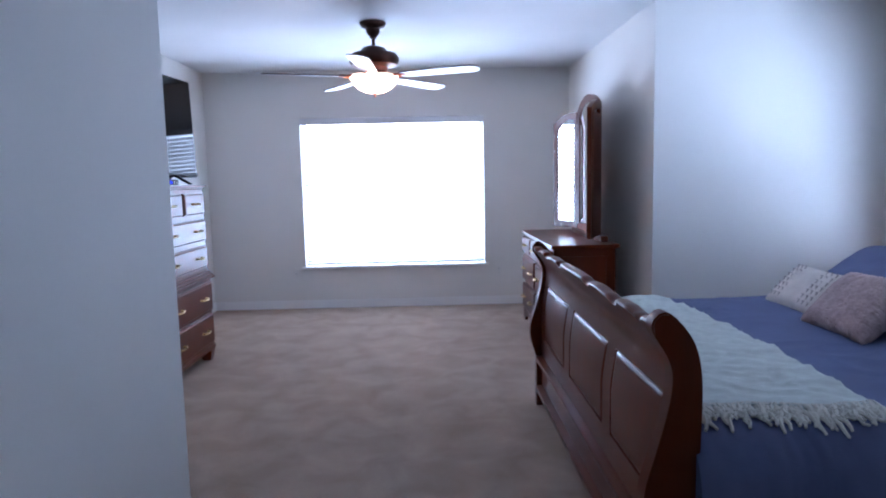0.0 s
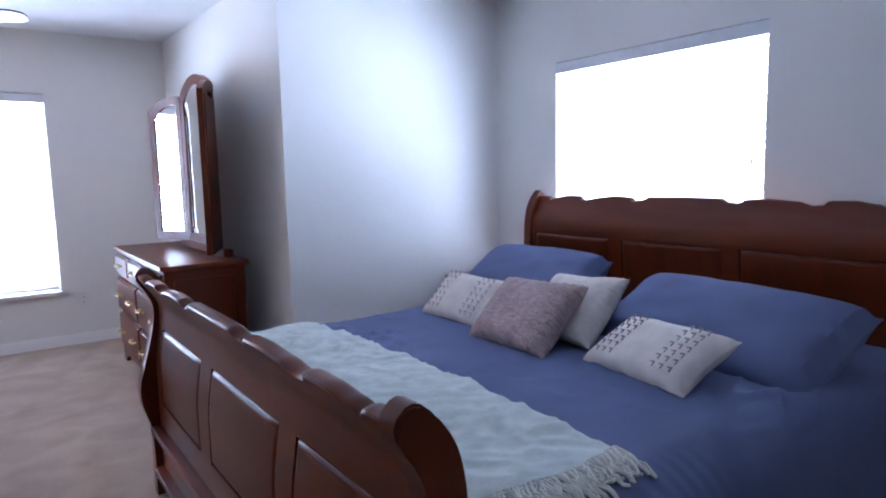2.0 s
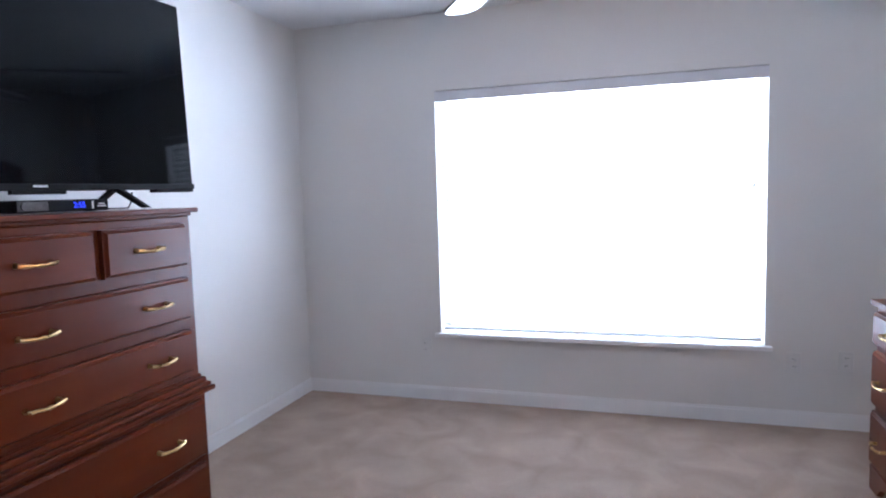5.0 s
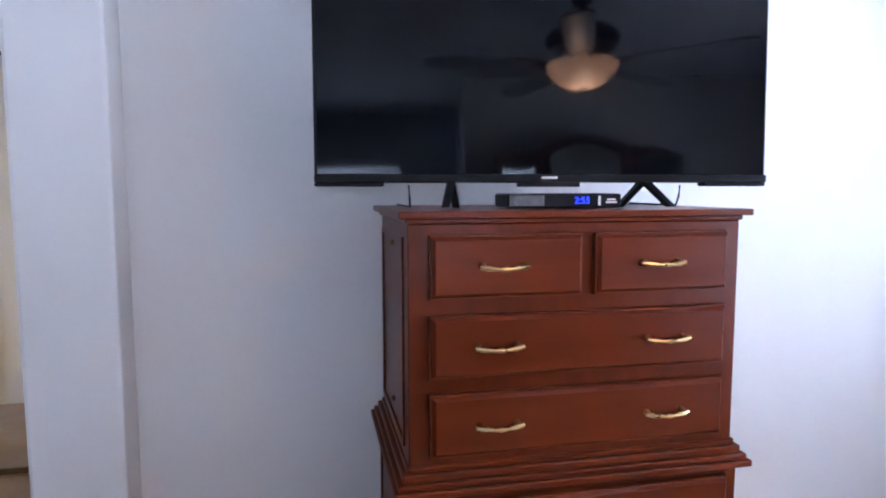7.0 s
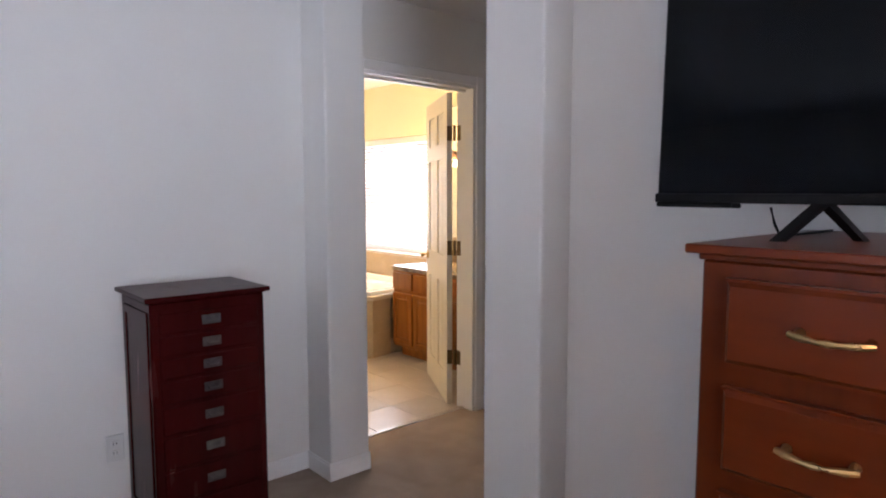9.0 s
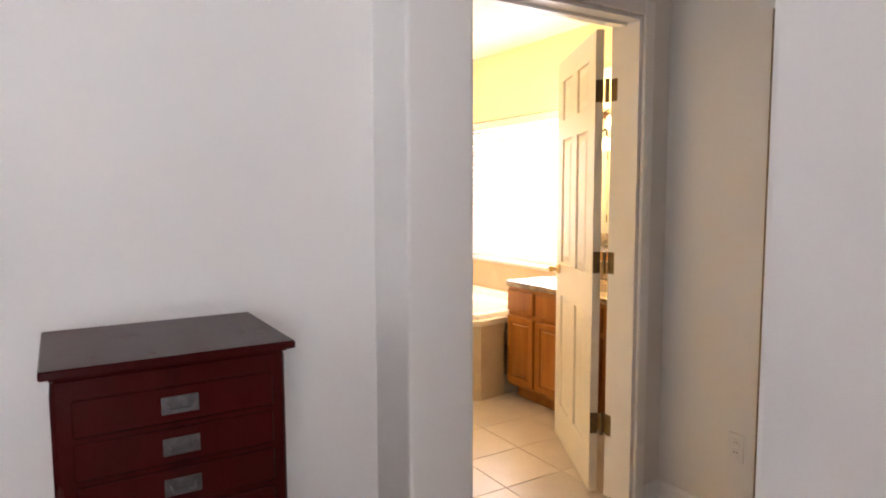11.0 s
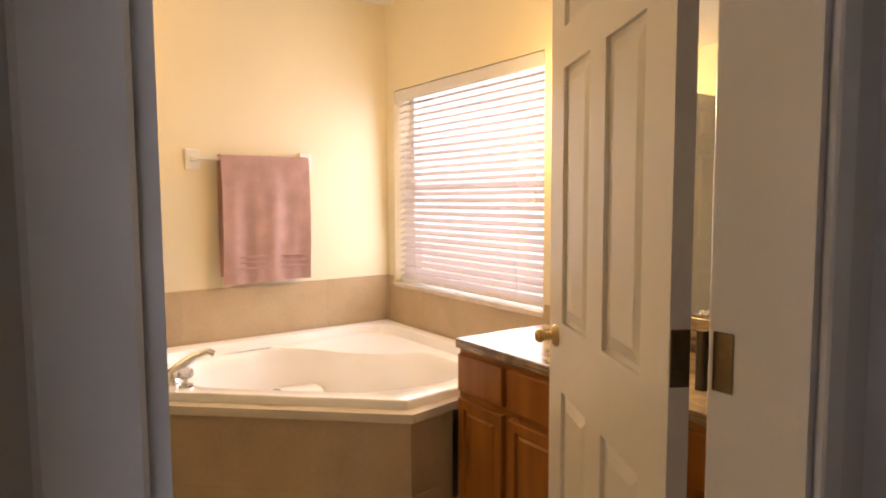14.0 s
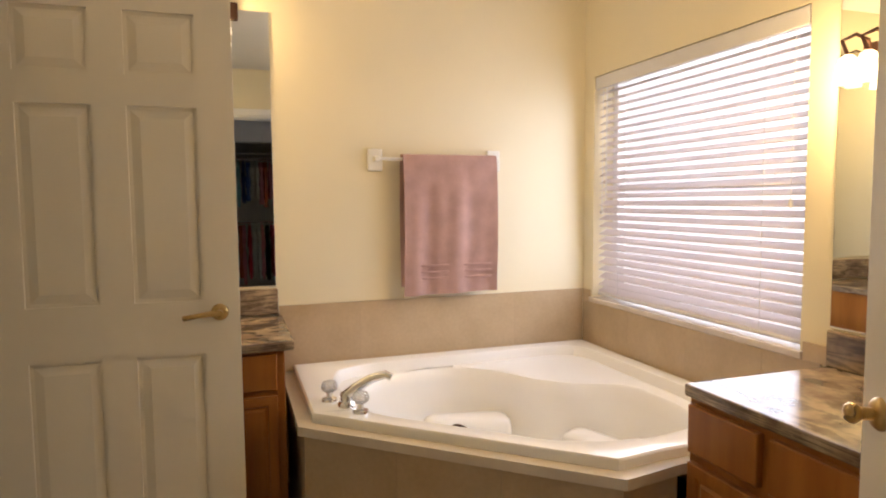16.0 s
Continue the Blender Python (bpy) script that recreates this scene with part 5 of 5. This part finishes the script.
def towel_on_bar():
    r = thing("towel_bar", "white ceramic towel bar with square end brackets on the wall", "towel bar", (-3.27, -1.06, 1.505))
    for x in (-0.30, 0.30):
        part("bracket", moved(box(-0.036, 0.036, 0.0, 0.018, -0.055, 0.05, 0.008, 2), pose(x, 0.001, 0)), PLASTIC, r)
        part("bracket_arm", box(x - 0.012, x + 0.012, 0.015, 0.065, -0.012, 0.012, 0.004), PLASTIC, r)
    part("bar", tube(bmesh.new(), [(-0.30, 0.055, 0), (0.30, 0.055, 0)], 0.008, 10), PLASTIC, r)
    bm = bmesh.new()
    nx, nz = 26, 50
    front, back = [], []
    for j in range(nz + 1):
        rf, rb = [], []
        for i in range(nx + 1):
            u, v = i / nx, j / nz
            xx = -0.288 + 0.472 * u + 0.004 * math.sin(v * 7)
            s = v * 1.315
            wob = (0.013 * math.sin(u * 13 + 1 + 0.8 * v) + 0.005 * math.sin(u * 29 + 2)) * min(1, abs(s - 0.63) * 2.2) + 0.006 * noise.noise(Vector((u * 6, v * 9, 2)))
            if s < 0.62:
                p = (xx, 0.036 - abs(wob) * 0.5, -0.61 + s + 0.01 * math.sin(u * 3))
            elif s > 0.66:
                p = (xx, 0.074 + wob + 0.004, 0.012 - (s - 0.66) - 0.03 * (u - 0.5) * 0.3)
            else:
                a = (s - 0.62) / 0.04 * math.pi
                p = (xx, 0.055 - 0.019 * math.cos(a), 0.012 + 0.006 * math.sin(a))
            rf.append(bm.verts.new(p))
        front.append(rf)
    for a, b in zip(front, front[1:]):
        for i in range(nx):
            bm.faces.new((a[i], a[i + 1], b[i + 1], b[i]))
    bmesh.ops.recalc_face_normals(bm, faces=bm.faces)
    bmesh.ops.solidify(bm, geom=bm.faces[:], thickness=0.007)
    tw = thing("bath_towel", "dusty mauve terry towel hanging on the bar", "towel", (-3.27, -1.06, 1.505))
    cloth = part("terry_cloth", bm, TOWEL, tw, "", True)
    for z in (-0.505, -0.535, -0.565):
        part("woven_band", box(-0.278, 0.176, 0.083, 0.090, z - 0.005, z + 0.005, 0.002), TOWEL, tw)


towel_on_bar()


def cabinet_front(parent, name, a0, a1, z0, z1, place):
    """A flat oak front with a sunken field; place maps (along, out, up) to local coordinates."""
    bm = bmesh.new()
    p, q = place(a0, 0.0, z0), place(a1, 0.018, z1)
    slab(bm, min(p[0], q[0]), max(p[0], q[0]), min(p[1], q[1]), max(p[1], q[1]), z0, z1)
    way = (Vector(place(0, 1, 0)) - Vector(place(0, 0, 0))).normalized()
    bm.normal_update()
    bmesh.ops.recalc_face_normals(bm, faces=bm.faces)
    front = max(bm.faces, key=lambda f: f.normal.dot(way))
    bmesh.ops.inset_region(bm, faces=[front], thickness=0.004, depth=0.003)
    if z1 - z0 > 0.25:
        bmesh.ops.inset_region(bm, faces=[front], thickness=0.045, depth=0.0)
        bmesh.ops.inset_region(bm, faces=[front], thickness=0.006, depth=-0.009)
        bmesh.ops.inset_region(bm, faces=[front], thickness=0.012, depth=0.0)
        bmesh.ops.inset_region(bm, faces=[front], thickness=0.012, depth=0.006)
    return part(name, bm, OAK, parent)


def vanity_right():
    v = thing("vanity_cabinet", "honey oak bathroom vanity with two columns of fronts", "vanity", (-4.09, 0.418, 0))
    part("body", box(0.0, 0.53, 0.0, 1.20, 0.09, 0.740, 0.003), OAK, v)
    part("toe_kick", box(0.0, 0.46, 0.02, 1.20, 0.0, 0.09), OAK, v)
    to = lambda a, o, z: (0.53 + o, a, z)
    for k in range(4):
        a = 0.015 + k * 0.285
        cabinet_front(v, "drawer_front", a, a + 0.25, 0.585, 0.723, to)
        cabinet_front(v, "cabinet_door", a, a + 0.25, 0.12, 0.555, to)
    solid("countertop", box(-4.098, -3.543, 0.412, 1.64, 0.742, 0.778, 0.006, 2), GRANITE, "polished brown granite vanity top", "countertop")
    solid("backsplash", box(-4.098, -4.078, 0.412, 1.64, 0.779, 0.893, 0.004), GRANITE, "brown granite backsplash below the mirror", "backsplash")
    solid("wall_mirror", box(-4.098, -4.093, 0.412, 1.62, 0.900, 2.14, 0.001), MIRROR, "large frameless wall mirror above the vanity", "mirror")
    s = thing("sink_faucet", "brushed chrome sink faucet on the granite top", "faucet", (-3.98, 1.0, 0.778))
    part("body", lathe([(0.026, 0), (0.024, 0.01), (0.016, 0.02), (0.014, 0.11), (0.006, 0.12)], 16), CHROME, s, "", True)
    part("spout", tube(bmesh.new(), [(0, 0, 0.09), (0.06, 0, 0.115), (0.11, 0, 0.10)], [0.011, 0.010, 0.009], 10), CHROME, s, "", True)


def vanity_left():
    v = thing("vanity_cabinet", "small honey oak vanity beside the tub", "vanity", (-2.495, -1.055, 0))
    part("body", box(0.0, 0.90, 0.0, 0.53, 0.09, 0.758, 0.003), OAK, v)
    part("toe_kick", box(0.02, 0.90, 0.0, 0.46, 0.0, 0.09), OAK, v)
    to = lambda a, o, z: (a, 0.53 + o, z)
    for k in range(2):
        a = 0.03 + k * 0.44
        cabinet_front(v, "drawer_front", a, a + 0.40, 0.61, 0.745, to)
        cabinet_front(v, "cabinet_door", a, a + 0.40, 0.12, 0.585, to)
    solid("countertop", box(-2.527, -1.59, -1.058, -0.475, 0.760, 0.795, 0.006, 2), GRANITE, "polished brown granite top of the small vanity", "countertop")
    solid("backsplash", box(-2.51, -1.59, -1.058, -1.038, 0.801, 0.92, 0.004), GRANITE, "brown granite backsplash of the small vanity", "backsplash")
    solid("wall_mirror", box(-2.505, -1.60, -1.058, -1.053, 0.932, 2.14, 0.001), MIRROR, "tall frameless wall mirror above the small vanity", "mirror")


vanity_right()
vanity_left()


def vanity_light(m, label, gap=0.22, size=1.0):
    """A bronze bar with three frosted bell shades; local x along the wall, y out of it."""
    f = thing("vanity_light", label, "light", group="vanity lights")
    f.matrix_basis = m
    part("wall_plate", box(-gap * 1.35, gap * 1.35, 0.0, 0.02, -0.035, 0.035, 0.006, 2), BRONZE, f)
    for x in (-gap, 0.0, gap):
        arm = part("arm", tube(bmesh.new(), [(x, 0.015, 0.0), (x - 0.02, 0.05, 0.035), (x - 0.01, 0.085, 0.05), (x + 0.012, 0.11, 0.035), (x, 0.10, -0.012)], 0.006, 8), BRONZE, f, "", True)
        sh = part("shade", lathe([(r * size, z * size) for r, z in ((0.048, -0.12), (0.046, -0.10), (0.038, -0.05), (0.028, -0.02), (0.016, -0.01))], 18, (x, 0.10, 0.0)), SHADE, f, "lit frosted glass shade", True)
        sh.visible_shadow = False
    return f


# undersized fixture added where reflected shades show in the large mirror
vanity_light(pose(-4.09, 0.582, 1.715, 0, 0, -90), "small bronze light with lit shades, added for a reflection in the mirror", 0.06, 0.72)
vanity_light(pose(-2.08, -1.05, 2.13, 0, 0, 0), "bronze vanity light with lit frosted shades above the small mirror")

# ---- closet with clothes ----
solid("closet_rod", tube(bmesh.new(), [(-3.268, 4.55, 1.86), (-2.185, 4.55, 1.86)], 0.014, 10), CHROME, "chrome upper closet rod", "rod")
solid("closet_rod", tube(bmesh.new(), [(-3.268, 4.55, 1.05), (-2.185, 4.55, 1.05)], 0.014, 10), CHROME, "chrome lower closet rod", "rod")
solid("closet_shelf", box(-3.268, -2.185, 4.40, 4.945, 1.92, 1.94, 0.003), TRIM, "white closet shelf above the rod", "shelf")
CLOTHS = [material("garment_%s" % n, c, 0.9, 0, 0.12, 12.0, 200.0, 0.4, 0.1) for n, c in (("red", (0.62, 0.06, 0.10)), ("navy", (0.04, 0.08, 0.28)), ("teal", (0.30, 0.66, 0.70)), ("black", (0.012, 0.012, 0.014)), ("white", (0.78, 0.78, 0.75)), ("rust", (0.55, 0.16, 0.10)), ("pink", (0.74, 0.34, 0.40)), ("blue", (0.10, 0.20, 0.52)))]


def garment(x, z, drop, mat, seed, words):
    """A shirt on a hanger, seen edge-on: sloping shoulders and folded sides."""
    g = thing("hanging_shirt", words, "clothing", (x, 4.55, z), group="clothes in the closet")
    rng = random.Random(seed)
    part("hanger", tube(bmesh.new(), [(0, 0.0, -0.02), (0, 0.012, 0.02), (0, 0.0, 0.025)], 0.002, 5), CHROME, g)
    bm = bmesh.new()
    n = 10
    a, b = [], []
    line = [(-0.20, -0.11), (-0.05, -0.03), (0.05, -0.03), (0.20, -0.11)]
    for j in range(n + 1):
        v = j / n
        t = 0.012 + 0.012 * math.sin(v * 6 + seed) ** 2
        ra, rb = [], []
        for y, zz in line:
            w = 1.0 + 0.06 * math.sin(v * 5 + seed)
            ra.append(bm.verts.new((-t + rng.uniform(-0.004, 0.004), y * w, zz - v * drop)))
            rb.append(bm.verts.new((t + rng.uniform(-0.004, 0.004), y * w, zz - v * drop)))
        a.append(ra)
        b.append(rb)
    for j in range(n):
        for i in range(3):
            bm.faces.new((a[j][i], a[j][i + 1], a[j + 1][i + 1], a[j + 1][i]))
            bm.faces.new((b[j][i + 1], b[j][i], b[j + 1][i], b[j + 1][i + 1]))
        for i in (0, 3):
            bm.faces.new((a[j][i], a[j + 1][i], b[j + 1][i], b[j][i]))
    for i in range(3):
        bm.faces.new((a[0][i], b[0][i], b[0][i + 1], a[0][i + 1]))
        bm.faces.new((a[n][i + 1], b[n][i + 1], b[n][i], a[n][i]))
    part("cloth", bm, mat, g, "", True)


WORDS = ["red cotton shirt on a hanger", "navy blue shirt on a hanger", "teal shirt hanging in the closet", "black shirt hanging in the closet", "white shirt hanging in the closet", "rust red shirt hanging in the closet", "pink shirt hanging in the closet", "blue shirt hanging in the closet"]
rng = random.Random(11)
for z, drop, order in ((1.855, 0.46, (3, 1, 7, 7, 2, 6, 0, 6, 5, 6, 4, 4, 7, 1, 2, 6, 0, 6)), (1.045, 0.64, (3, 2, 2, 0, 6, 5, 6, 0, 3, 6, 4, 4, 0, 6, 5, 3, 2, 6))):
    for k, c in enumerate(order):
        garment(-3.22 + 0.057 * k + rng.uniform(-0.008, 0.008), z, drop * rng.uniform(0.85, 1.1), CLOTHS[c], k + int(z * 10), WORDS[c])

# ---- bathroom floor tiles ----
bath_floor = tagged(new("floor_tiles"), "pale beige ceramic bathroom floor tiles laid square", "tile", "", "structure")
tile_mesh = mesh_of("tile", box(0.002, 0.331, 0.002, 0.331, -0.008, 0.0, 0.0015), FLOORTILE)
for i in range(8):
    for j in range(9):
        x, y = -4.09 + i * 0.333, 1.455 - j * 0.333
        if y < -1.06 or x > -1.75:
            continue
        if x < -3.2 and y < 0.0 or x + 0.333 < -2.7 and y < -0.35:
            continue
        t = new("tile", tile_mesh)
        t.parent, t.location = bath_floor, (x, y, 0)
